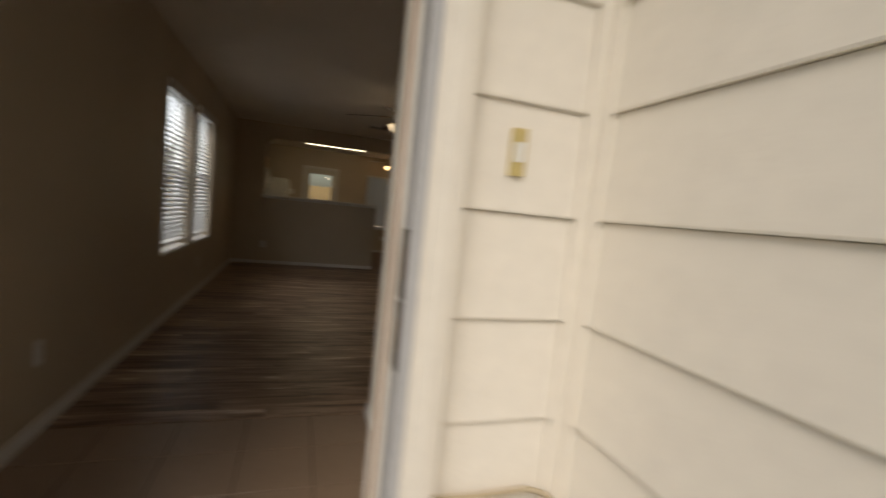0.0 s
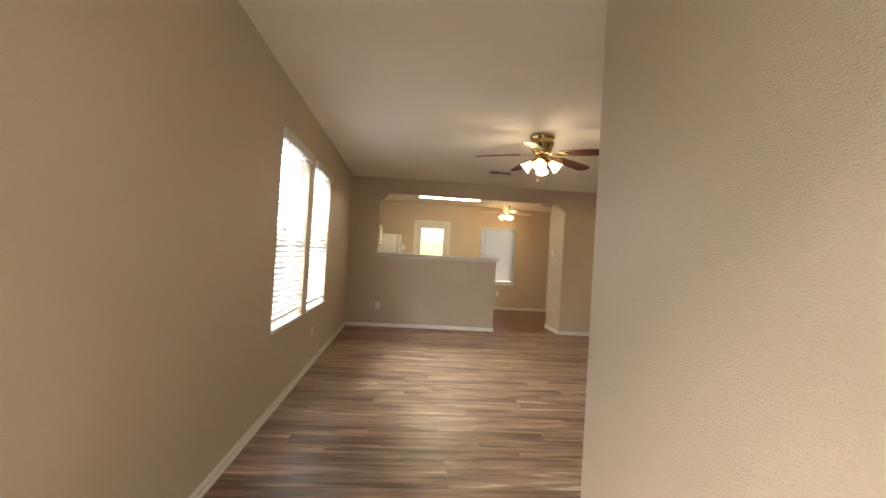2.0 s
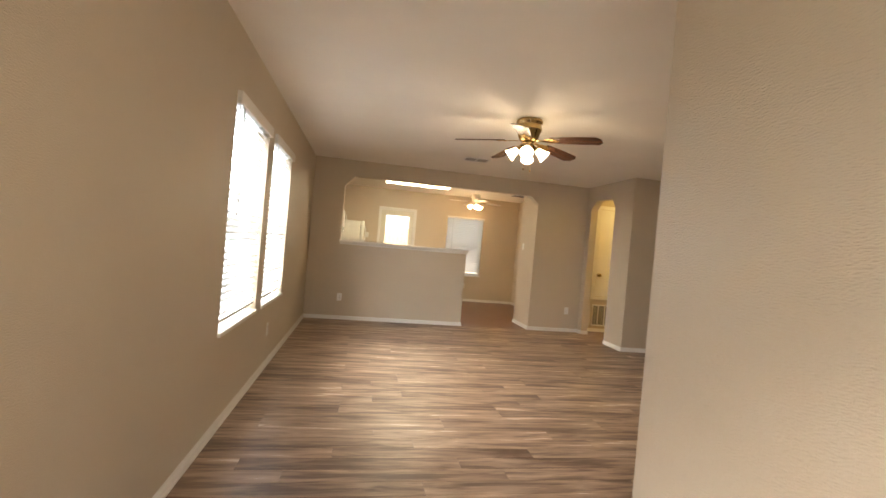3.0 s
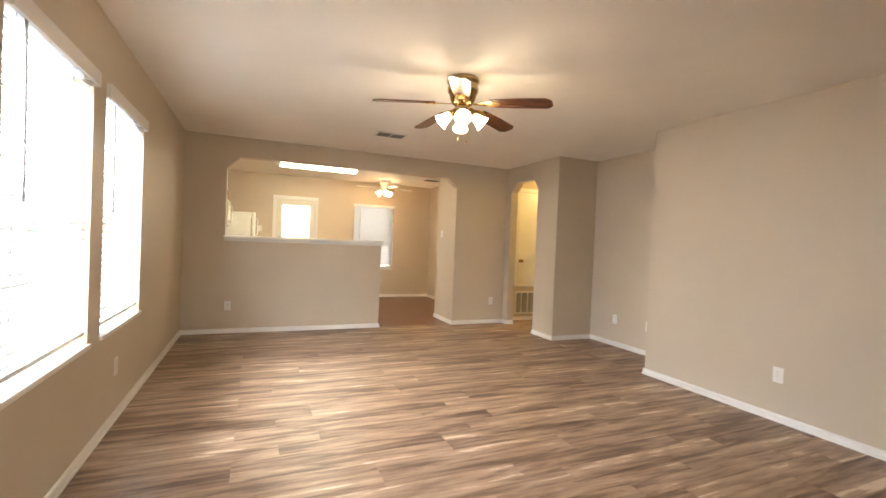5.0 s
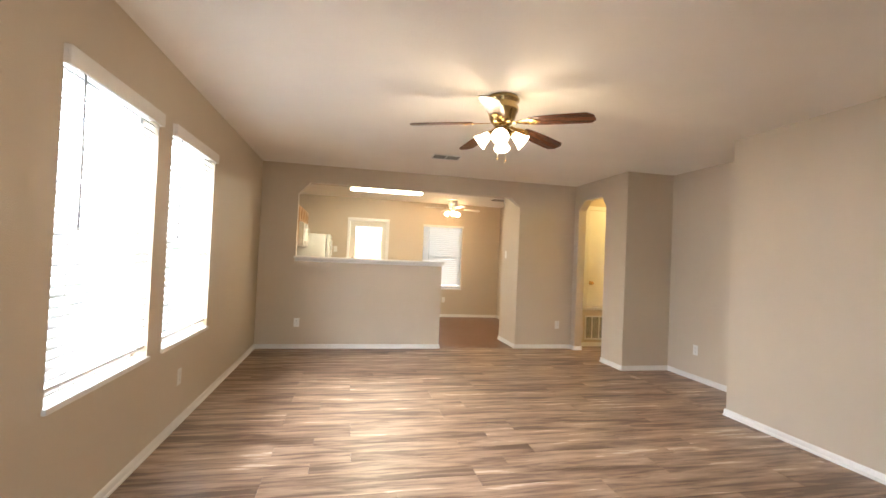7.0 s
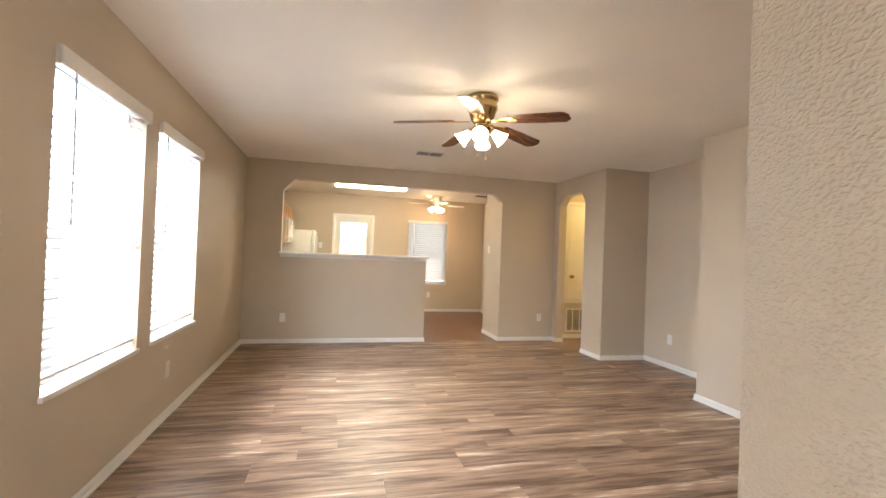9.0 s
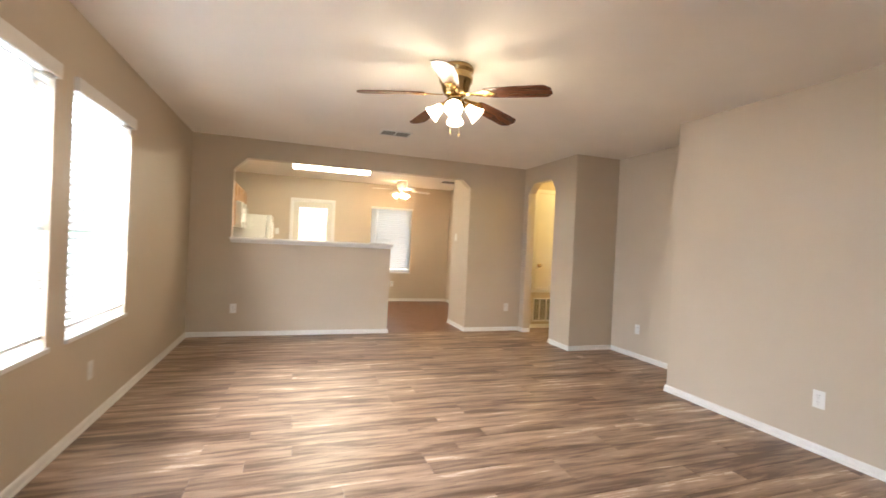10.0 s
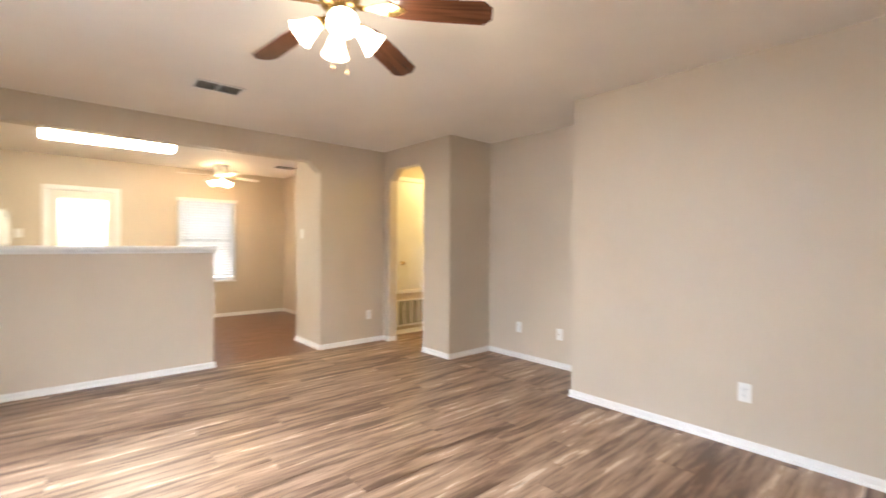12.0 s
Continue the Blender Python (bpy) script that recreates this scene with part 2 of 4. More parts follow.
M_FENCE = wood_mat("cedar_fence", (0.42, 0.27, 0.11), (0.60, 0.42, 0.19), 0.8, 2, 0.6)
M_GRASS = plain("lawn", (0.07, 0.10, 0.035), 0.9, vary=0.35, scale=3)
M_CONC = plain("porch_concrete", (0.40, 0.38, 0.35), 0.85, vary=0.12, scale=4, bump=0.3)


# ---------------------------------------------------------------- mesh helpers
def box(bm, lo, hi, bevel=0.0, seg=2):
    g = bmesh.ops.create_cube(bm, size=1.0)
    vs = g["verts"]
    c = [(a + b) / 2 for a, b in zip(lo, hi)]
    s = [b - a for a, b in zip(lo, hi)]
    for v in vs:
        v.co = Vector((c[i] + v.co[i] * s[i] for i in range(3)))
    if bevel:
        es = list({e for v in vs for e in v.link_edges})
        bmesh.ops.bevel(bm, geom=es, offset=bevel, segments=seg, affect="EDGES", profile=0.6)
    return bm


def prism(bm, pts, axis, lo, hi):
    """A polygon of 2D points pushed along an axis: x takes (y, z), y takes (x, z), z takes (x, y)."""
    def at(p, d):
        return {"x": (d, p[0], p[1]), "y": (p[0], d, p[1]), "z": (p[0], p[1], d)}[axis]
    a = [bm.verts.new(at(p, lo)) for p in pts]
    b = [bm.verts.new(at(p, hi)) for p in pts]
    fs = [bm.faces.new(a), bm.faces.new(b[::-1])]
    for i in range(len(pts)):
        j = (i + 1) % len(pts)
        fs.append(bm.faces.new((a[j], a[i], b[i], b[j])))
    bmesh.ops.recalc_face_normals(bm, faces=fs)
    return bm


def lathe(bm, profile, m=None, seg=24):
    """Turns (radius, height) points round the local z axis; m places the result."""
    m = m or Matrix()
    rings = []
    for r, z in profile:
        rings.append([bm.verts.new(m @ Vector((max(r, 1e-4) * math.cos(2 * math.pi * i / seg), max(r, 1e-4) * math.sin(2 * math.pi * i / seg), z))) for i in range(seg)])
    fs = []
    for a, b in zip(rings, rings[1:]):
        for i in range(seg):
            fs.append(bm.faces.new((a[i], a[(i + 1) % seg], b[(i + 1) % seg], b[i])))
    fs.append(bm.faces.new(rings[0][::-1]))
    fs.append(bm.faces.new(rings[-1]))
    for f in fs:
        f.smooth = True
    bmesh.ops.recalc_face_normals(bm, faces=fs)
    return bm


def tube(bm, pts, r, seg=8):
    """A round rod through the points."""
    pts = [Vector(p) for p in pts]
    rings = []
    for i, p in enumerate(pts):
        d = (pts[min(i + 1, len(pts) - 1)] - pts[max(i - 1, 0)]).normalized()
        q = d.to_track_quat("Z", "Y")
        rings.append([bm.verts.new(p + q @ Vector((r * math.cos(2 * math.pi * k / seg), r * math.sin(2 * math.pi * k / seg), 0))) for k in range(seg)])
    fs = []
    for a, b in zip(rings, rings[1:]):
        for k in range(seg):
            fs.append(bm.faces.new((a[k], a[(k + 1) % seg], b[(k + 1) % seg], b[k])))
    fs += [bm.faces.new(rings[0][::-1]), bm.faces.new(rings[-1])]
    for f in fs:
        f.smooth = True
    bmesh.ops.recalc_face_normals(bm, faces=fs)
    return bm


def mesh_of(bm, material, name):
    me = bpy.data.meshes.new(name)
    bm.to_mesh(me)
    bm.free()
    me.materials.append(material)
    return me


def part(name, bm, material, parent=None, label=""):
    ob = new(name, mesh_of(bm, material, name))
    if parent is not None:
        ob.parent = parent
    return tagged(ob, label)


def thing(name, label, category, m=None, group="", kind=""):
    ob = new(name)
    ob.empty_display_size = 0.1
    ob.matrix_basis = m or Matrix()
    return tagged(ob, label, category, group, kind)


def structure(name, bm, material, label="", category=""):
    return tagged(part(name, bm, material), label, category, kind="structure")


def boxes(*spans):
    bm = bmesh.new()
    for lo, hi in spans:
        box(bm, lo, hi)
    return bm


# ---------------------------------------------------------------- walls, floor, ceiling
def holed(bm, axis, lo, hi, a, b, holes, z1=CEIL):
    """A wall slab between lo and hi along its thickness and from a to b along its length, with rectangular holes (a0, a1, z0, z1)."""
    def put(p, q, s, t):
        if q - p > 1e-4 and t - s > 1e-4:
            box(bm, (lo, p, s) if axis == "x" else (p, lo, s), (hi, q, t) if axis == "x" else (q, hi, t))
    at = a
    for h0, h1, s, t in sorted(holes):
        put(at, h0, 0, z1), put(h0, h1, 0, s), put(h0, h1, t, z1)
        at = h1
    put(at, b, 0, z1)
    return bm


structure("wall_west", holed(bmesh.new(), "x", -0.15, XL, YO, YB + 0.15, [(*W1, *WZ), (*W2, *WZ)]), M_WALL, "beige painted wall with two blind-covered windows", "wall")
DOOR = (0.247, 1.252, 0.0, 2.085)
structure("wall_south_entry", holed(bmesh.new(), "y", YO + 0.02, YI, 0.0, HX + 0.12, [DOOR]), M_WALL, "beige entry wall round the front door", "wall")
structure("wall_entry", boxes(((HX, YI, 0), (HX + 0.12, HY, CEIL))), M_WALL, "beige orange-peel textured entry wall", "wall")
structure("wall_south", boxes(((HX + 0.12, HY - 0.12, 0), (XR + 0.12, HY, CEIL))), M_WALL, "plain beige living room wall", "wall")
structure("wall_east", boxes(((XR, HY, 0), (XR + 0.12, 5.205, CEIL)), ((XR + 0.12, 5.085, 0), (XN, 5.205, CEIL))), M_WALL, "beige wall that ends at a recess", "wall")
structure("wall_recess", boxes(((XN, 5.085, 0), (XN + 0.12, 6.72, CEIL))), M_WALL, "beige back wall of the recess", "wall")
structure("wall_recess_north", boxes(((XR, 6.72, 0), (XN + 0.12, 6.84, CEIL))), M_WALL, "beige end wall of the recess", "wall")
bm = prism(bmesh.new(), [(6.84, 0), (7.175, 0), (7.175, 2.055), (7.285, 2.20), (7.72, 2.20), (7.875, 2.065), (7.875, 0), (YF, 0), (YF, CEIL), (6.84, CEIL)], "x", XR, XR + 0.115)
structure("wall_arch", bm, M_WALL, "beige wall with a clipped-corner opening to the hall", "wall")
bm = boxes(((OPEN_R, YF, 0), (XR + 0.115, YF + 0.12, CEIL)), ((OPEN_R, YF + 0.12, 0), (OPEN_R + 0.12, COL_Y, CEIL)), ((OPEN_R + 0.12, COL_Y - 0.12, 0), (DIN_X, COL_Y, CEIL)))
structure("wall_column", bm, M_WALL, "beige return wall beside the dining opening", "wall")
bm = prism(bmesh.new(), [(0.0, 0.0), (HALF_R, 0.0), (HALF_R, 1.165), (OPEN_L, 1.165), (OPEN_L, 2.045), (0.604, 2.198), (3.441, 2.198), (OPEN_R, 2.08), (OPEN_R, CEIL), (0.0, CEIL)], "y", YF, YF + 0.12)
structure("wall_half", bm, M_WALL, "beige half wall with a pass-through to the kitchen", "wall")
BD = (1.160, 1.892)
structure("wall_north", holed(bmesh.new(), "y", YB, YB + 0.15, 0.0, DIN_X + 0.12, [(BD[0] - 0.02, BD[1] + 0.02, 0, 1.985), (*BW, *BWZ)]), M_WALL, "beige kitchen back wall with door and window", "wall")
structure("wall_dining", boxes(((DIN_X, COL_Y - 0.12, 0), (DIN_X + 0.12, YB, CEIL))), M_WALL, "plain beige dining wall", "wall")
structure("wall_hall", boxes(((XR + 0.115, 8.16, 0), (6.5, 8.28, CEIL)), ((6.38, 6.84, 0), (6.5, 8.16, CEIL)), ((XN + 0.12, 6.72, 0), (6.5, 6.84, CEIL))), M_WALL, "beige hall walls in warm lamp light", "wall")
structure("ceiling", boxes(((-0.15, YO, CEIL), (6.5, YB + 0.15, CEIL + 0.12))), M_CEIL, "off-white textured ceiling", "ceiling")
floor_kitchen = structure("floor_kitchen", boxes(((-0.15, YF + 0.002, -0.12), (DIN_X + 0.1, YB + 0.15, -0.006))), M_SUB, "reddish brown wood plank kitchen floor", "floor")
floor = structure("floor", boxes(((-0.15, 2.16, -0.12), (XR + 0.11, YF, -0.006)), ((XR + 0.11, 5.0, -0.12), (6.5, 8.28, -0.006))), M_SUB, "brown wood plank floor", "floor")
floor_entry = structure("floor_entry", boxes(((-0.15, YO, -0.12), (HX + 0.12, 2.16, -0.004))), M_GROUT, "beige square tile floor inside the front door", "floor")
structure("ground", boxes(((-300, -300, -0.35), (300, 300, -0.16))), M_GRASS, "green lawn round the house", "ground")
# unseen short eave, added to keep sun and sky light out of the entry
structure("unseen_shading_eave", boxes(((-0.6, -0.25, 2.72), (1.575, YO, 2.86)), ((-0.6, -0.27, 2.55), (1.575, -0.25, 2.86))), plain("shading_eave_paint", (0.78, 0.74, 0.66), 0.6, vary=0.05, scale=3), "unseen cream eave added to shade the front door", "porch roof")
structure("pavement", boxes(((-0.6, -3.0, -0.16), (3.2, YO, -0.02))), M_CONC, "grey concrete porch slab", "pavement")


# baseboards
def baseboard(p, q, h=0.057):
    """A skirting board from p to q; the room lies to its left."""
    p, q = Vector((*p, 0)), Vector((*q, 0))
    d = (q - p)
    n = Vector((-d.y, d.x, 0)).normalized()
    prof = [(0.0005, 0.001), (0.020, 0.001), (0.020, 0.009), (0.017, 0.016), (0.0115, 0.0185), (0.0115, h * 0.80), (0.008, h * 0.90), (0.005, h), (0.0005, h)]
    bm = bmesh.new()
    a = [bm.verts.new(p + n * u + Vector((0, 0, v))) for u, v in prof]
    b = [bm.verts.new(q + n * u + Vector((0, 0, v))) for u, v in prof]
    bm.faces.new(a), bm.faces.new(b[::-1])
    for i in range(len(prof)):
        j = (i + 1) % len(prof)
        bm.faces.new((a[i], a[j], b[j], b[i]))
    bmesh.ops.recalc_face_normals(bm, faces=bm.faces[:])
    return structure("baseboard", bm, M_TRIM, "white painted baseboard along the wall", "baseboard")


e = 0.014
for p, q in [((XL, YF), (XL, YI)), ((XL, YB), (XL, YF + 0.12)), ((HALF_R, YF), (XL, YF)), ((HALF_R, YF + 0.12), (HALF_R, YF - e)), ((XR, YF), (OPEN_R - e, YF)),
             ((OPEN_R, YF - e), (OPEN_R, COL_Y)), ((XR, 7.875), (XR, YF)), ((XR + 0.115, 7.875), (XR - e, 7.875)), ((XR, 6.72 - e), (XR, 7.175)), ((XN, 6.72), (XR - e, 6.72)),
             ((XN, 5.205), (XN, 6.72)), ((XR, HY), (XR, 5.205 + e)), ((XR, 5.205), (XN, 5.205)), ((HX, HY), (XR, HY)), ((HX, YI), (HX, HY + e)), ((6.38, 8.16), (XR + 0.115, 8.16)),
             ((DIN_X, COL_Y), (DIN_X, YB)), ((DIN_X, YB), (1.93, YB)), ((1.06, YB), (XL, YB)), ((OPEN_R, COL_Y), (DIN_X, COL_Y))]:
    baseboard(p, q)

# ledge on the half wall
ledge = thing("half_wall_ledge", "white painted wooden ledge capping the beige half wall", "ledge")
bm = box(bmesh.new(), (OPEN_L - 0.02, YF - 0.045, 1.190), (HALF_R + 0.028, YF + 0.165, 1.217), 0.006)
part("ledge_board", bm, M_TRIM, ledge)
prof = [(YF - 0.002, 1.150), (YF - 0.012, 1.150), (YF - 0.016, 1.165), (YF - 0.030, 1.180), (YF - 0.034, 1.190), (YF - 0.002, 1.190)]
part("ledge_moulding", prism(bmesh.new(), prof, "x", OPEN_L - 0.006, HALF_R + 0.018), M_TRIM, ledge)
part("ledge_moulding", boxes(((HALF_R + 0.002, YF - 0.002, 1.150), (HALF_R + 0.018, YF + 0.13, 1.190))), M_TRIM, ledge)


# ---------------------------------------------------------------- windows and blinds
def window(name, width, z0, z1, m):
    """A white single-hung window in its hole: local x along the wall, y to the outside from the room's face, z up."""
    h = z1 - z0
    w = thing(name, "white vinyl single-hung window behind open slatted blinds", "window", m, kind="structure")
    fr = bmesh.new()
    t = 0.05
    for lo, hi in (((0.002, 0.085, 0.002), (t, 0.145, h - 0.002)), ((width - t, 0.085, 0.002), (width - 0.002, 0.145, h - 0.002)),
                   ((t, 0.085, 0.002), (width - t, 0.145, t)), ((t, 0.085, h - t), (width - t, 0.145, h - 0.002)), ((t, 0.095, h / 2 - 0.022), (width - t, 0.135, h / 2 + 0.022))):
        box(fr, lo, hi, 0.004, 1)
    part("window_frame", fr, M_VINYL, w)
    for a, b, y in ((t, h / 2 - 0.022, 0.108), (h / 2 + 0.022, h - t, 0.122)):
        pane = part("pane", boxes(((t, y, a), (width - t, y + 0.004, b))), M_GLASS, w, "clear glass")
        pane.visible_shadow = False
    part("window_sill", box(bmesh.new(), (-0.012, -0.018, -0.022), (width + 0.012, 0.084, 0.004), 0.004), M_TRIM, w, "white sill")
    return w


def blind(width, z0, z1, m, tilt, group, drop=0.072):
    """A two-inch slatted blind with valance, ladder cords, bottom rail and wand; the room lies at negative y."""
    h = z1 - z0
    b = thing("window_blind", "white faux-wood slatted blind with valance, slats tilted open", "blind", m, group)
    vb = bmesh.new()
    box(vb, (-0.008, -0.030, h - drop), (width + 0.008, -0.018, h + 0.006), 0.004)
    box(vb, (-0.008, -0.018, h - drop), (0.004, 0.0, h + 0.006), 0.002, 1)
    box(vb, (width - 0.004, -0.018, h - drop), (width + 0.008, 0.0, h + 0.006), 0.002, 1)
    part("valance", vb, M_TRIM, b, "white wooden valance")
    part("headrail", boxes(((0.006, 0.012, h - 0.045), (width - 0.006, 0.06, h - 0.002))), M_WHITE, b)
    pitch, sw = 0.0425, 0.050
    n = int((h - 0.10) / pitch)
    bm = bmesh.new()
    c, s = math.cos(tilt), math.sin(tilt)
    k = 5
    rows = []
    for i in range(k):
        u = (i / (k - 1) - 0.5) * sw
        crown = 0.0035 * (1 - (2 * u / sw) ** 2)
        for off in (0.0013, -0.0013):
            y, z = u, crown + off
            rows.append((y * c - z * s, y * s + z * c))
    up, dn = rows[0::2], rows[1::2]
    loop = up + dn[::-1]
    prism(bm, loop, "x", 0.008, width - 0.008)
    me = mesh_of(bm, M_SLAT, "slat")
    for i in range(n):
        ob = new("slat", me)
        ob.parent = b
        ob.location = (0, 0.036, h - 0.068 - i * pitch)
    zb = h - 0.068 - n * pitch
    part("bottom_rail", box(bmesh.new(), (0.008, 0.012, max(zb - 0.012, 0.008)), (width - 0.008, 0.060, max(zb + 0.006, 0.026)), 0.004), M_TRIM, b)
    for x in (0.11, width - 0.11):
        part("ladder_cord", boxes(((x - 0.0012, 0.009, 0.02), (x + 0.0012, 0.0114, h - 0.05)), ((x - 0.0012, 0.0605, 0.02), (x + 0.0012, 0.0629, h - 0.05))), M_WHITE, b)
    part("tilt_wand", tube(bmesh.new(), [(0.13, -0.010, h - 0.06), (0.132, -0.014, h - 0.4), (0.133, -0.014, h - 0.74)], 0.005), M_WAND, b, "clear grey plastic wand")
    return b


west = Matrix(((0, -1, 0, 0), (1, 0, 0, 0), (0, 0, 1, 0), (0, 0, 0, 1)))
for i, (a, bb) in enumerate((W1, W2)):
    m = Matrix.Translation((XL, a, WZ[0])) @ west
    window("window_%d" % (i + 1), bb - a, *WZ, m)
    blind(bb - a, *WZ, m, radians(34), "living room blinds")
m = Matrix.Translation((BW[0], YB, BWZ[0]))
window("window_3", BW[1] - BW[0], *BWZ, m)
blind(BW[1] - BW[0], *BWZ, m, radians(-50), "kitchen blinds", 0.04)


# ---------------------------------------------------------------- front door and porch
frame_d = thing("door_frame", "white painted front door frame with brass-cornered strike mortises", "door frame", Matrix.Translation((0.012, -0.055, 0)), kind="structure")
for x0, x1, name in ((1.223, 1.24, "jamb"), (0.235, 0.25, "jamb")):
    part(name, boxes(((x0, 0.497, 0), (x1, 0.562, 2.065))), M_JAMB, frame_d)
part("head_jamb", boxes(((0.235, 0.40, 2.065), (1.24, 0.562, 2.085))), M_JAMB, frame_d)
part("outer_jamb", boxes(((1.222, 0.40, 0), (1.24, 0.452, 2.065))), plain("grey_outer_jamb", (0.46, 0.45, 0.44), 0.5, vary=0.08), frame_d, "grey outer jamb strip")
part("outer_jamb", boxes(((0.235, 0.40, 0), (0.25, 0.452, 2.065))), M_JAMB, frame_d)
part("door_stop", box(bmesh.new(), (1.205, 0.456, 0), (1.24, 0.496, 2.065), 0.003), M_SIDING, frame_d, "cream door stop")
part("door_stop", boxes(((0.235, 0.452, 0), (0.255, 0.497, 2.065))), M_JAMB, frame_d)
part("weatherstrip", box(bmesh.new(), (1.207, 0.4525, 0), (1.213, 0.4558, 2.065), 0.001, 1), plain("brown_foam_strip", (0.36, 0.20, 0.10), 0.8), frame_d, "brown foam weatherstrip")
for x0, x1 in ((1.24, 1.300), (0.175, 0.235)):
    bm = box(bmesh.new(), (x0, 0.402, -0.02), (x1, 0.465, 2.15), 0.006)
    box(bm, (x0 + 0.012, 0.396, -0.02), (x1 - 0.018, 0.4018, 2.15), 0.002, 1)
    part("casing", bm, M_SIDING, frame_d, "cream outside casing")
part("casing", box(bmesh.new(), (0.235, 0.402, 2.085), (1.24, 0.465, 2.15), 0.006), M_SIDING, frame_d)
part("threshold", box(bmesh.new(), (0.25, 0.38, -0.018), (1.215, 0.58, 0.006), 0.005), M_BRASS, frame_d, "dull metal threshold")


def strike(z, h, x, y0, y1):
    """A lock's mortise: a metal plate round a hole that bares the wood."""
    s = part("strike_plate", boxes(((x - 0.0025, y0, z), (x - 0.0005, y0 + 0.010, z + h)), ((x - 0.0025, y1 - 0.010, z), (x - 0.0005, y1, z + h)),
                                   ((x - 0.0025, y0 + 0.010, z), (x - 0.0005, y1 - 0.010, z + h * 0.26)), ((x - 0.0025, y0 + 0.010, z + h * 0.74), (x - 0.0005, y1 - 0.010, z + h))), M_AGED, frame_d, "dark aged strike plate")
    part("mortise", boxes(((x - 0.0012, y0 + 0.010, z + h * 0.26), (x - 0.0004, y1 - 0.010, z + h * 0.74))), M_RAWWOOD, s, "bare wood in the mortise")


for z in (1.245, 1.098, 0.947):
    strike(z, 0.060, 1.223, 0.505, 0.552)
strike(0.945, 0.105, 1.222, 0.406, 0.444)
strike(1.055, 0.105, 1.222, 0.406, 0.444)


def front_door():
    """The open front door: local x from the hinge to the latch edge, y the thickness, z up; -y is the outside face."""
    w, h, t = 0.945, 2.03, 0.044
    d = thing("door_1", "brown stained wooden front door standing open against the wall", "door", Matrix.Translation((0.264, 0.520, 0.026)) @ pose(0, 0, 0, 0, 0, 98.5), kind="structure")
    sl = bmesh.new()
    st = 0.125
    for lo, hi in (((0, 0, 0), (st, t, h)), ((w - st, 0, 0), (w, t, h)), ((st, 0, 0), (w - st, t, 0.22)), ((st, 0, 0.80), (w - st, t, 0.93)), ((st, 0, 1.085), (w - st, t, 1.20)),
                   ((st, 0, h - 0.13), (w - st, t, h)), ((w / 2 - 0.055, 0, 0.22), (w / 2 + 0.055, t, 0.80)), ((w / 2 - 0.055, 0, 0.93), (w / 2 + 0.055, t, 1.085))):
        box(sl, lo, hi)
    part("door_slab", sl, M_DOOR, d)
    for x0, x1 in ((st, w / 2 - 0.055), (w / 2 + 0.055, w - st)):
        for z0, z1 in ((0.22, 0.80), (0.93, 1.085)):
            pb = box(bmesh.new(), (x0, 0.014, z0), (x1, t - 0.014, z1))
            for y, s in ((0.014, 1), (t - 0.014, -1)):
                m0, m1 = 0.022, 0.045
                a = [pb.verts.new(p) for p in ((x0 + m0, y, z0 + m0), (x1 - m0, y, z0 + m0), (x1 - m0, y, z1 - m0), (x0 + m0, y, z1 - m0))]
                b = [pb.verts.new(p) for p in ((x0 + m1, y - s * 0.009, z0 + m1), (x1 - m1, y - s * 0.009, z0 + m1), (x1 - m1, y - s * 0.009, z1 - m1), (x0 + m1, y - s * 0.009, z1 - m1))]
                pb.faces.new(b)
                for i in range(4):
                    pb.faces.new((a[i], a[(i + 1) % 4], b[(i + 1) % 4], b[i]))
            bmesh.ops.recalc_face_normals(pb, faces=pb.faces[:])
            part("panel", pb, M_DOOR, d)
    lf = bmesh.new()
    z0, z1 = 1.20, h - 0.13
    for lo, hi in (((st, -0.008, z0), (st + 0.03, t + 0.008, z1)), ((w - st - 0.03, -0.008, z0), (w - st, t + 0.008, z1)), ((st + 0.03, -0.008, z0), (w - st - 0.03, t + 0.008, z0 + 0.03)), ((st + 0.03, -0.008, z1 - 0.03), (w - st - 0.03, t + 0.008, z1))):
        box(lf, lo, hi, 0.004, 1)
    part("glass_frame", lf, M_DOOR, d)
    g = part("pane", boxes(((st + 0.03, 0.018, z0 + 0.03), (w - st - 0.03, 0.024, z1 - 0.03))), M_GLASS, d, "clear glass pane")
    g.visible_shadow = False
    for i in range(1, 7):
        x = st + 0.03 + (w - 2 * st - 0.06) * i / 7
        part("lead_came", boxes(((x - 0.003, 0.0145, z0 + 0.03), (x + 0.003, 0.0175, z1 - 0.03))), M_AGED, d, "dark brass came")
    for z, long in ((1.111, 0), (0.947, 1)):
        x = w - 0.07
        m = Matrix.Translation((x, 0, z)) @ pose(0, 0, 0, 90)
        if long:
            prof = [(0.033, 0.0), (0.033, 0.004), (0.026, 0.010), (0.012, 0.014), (0.011, 0.035), (0.016, 0.040), (0.026, 0.048), (0.028, 0.060), (0.024, 0.069), (0.010, 0.073), (0.0, 0.0735)]
            part("door_knob", lathe(bmesh.new(), prof, m), M_BRIGHT, d, "polished brass knob")
        else:
            prof = [(0.031, 0.0), (0.031, 0.006), (0.027, 0.018), (0.024, 0.026), (0.010, 0.0285), (0.0, 0.029)]
            part("deadbolt", lathe(bmesh.new(), prof, m), M_BRIGHT, d, "polished brass deadbolt")
        part("latch_plate", boxes(((w, 0.011, z - 0.028), (w + 0.0015, t - 0.011, z + 0.028))), M_BRIGHT, d)
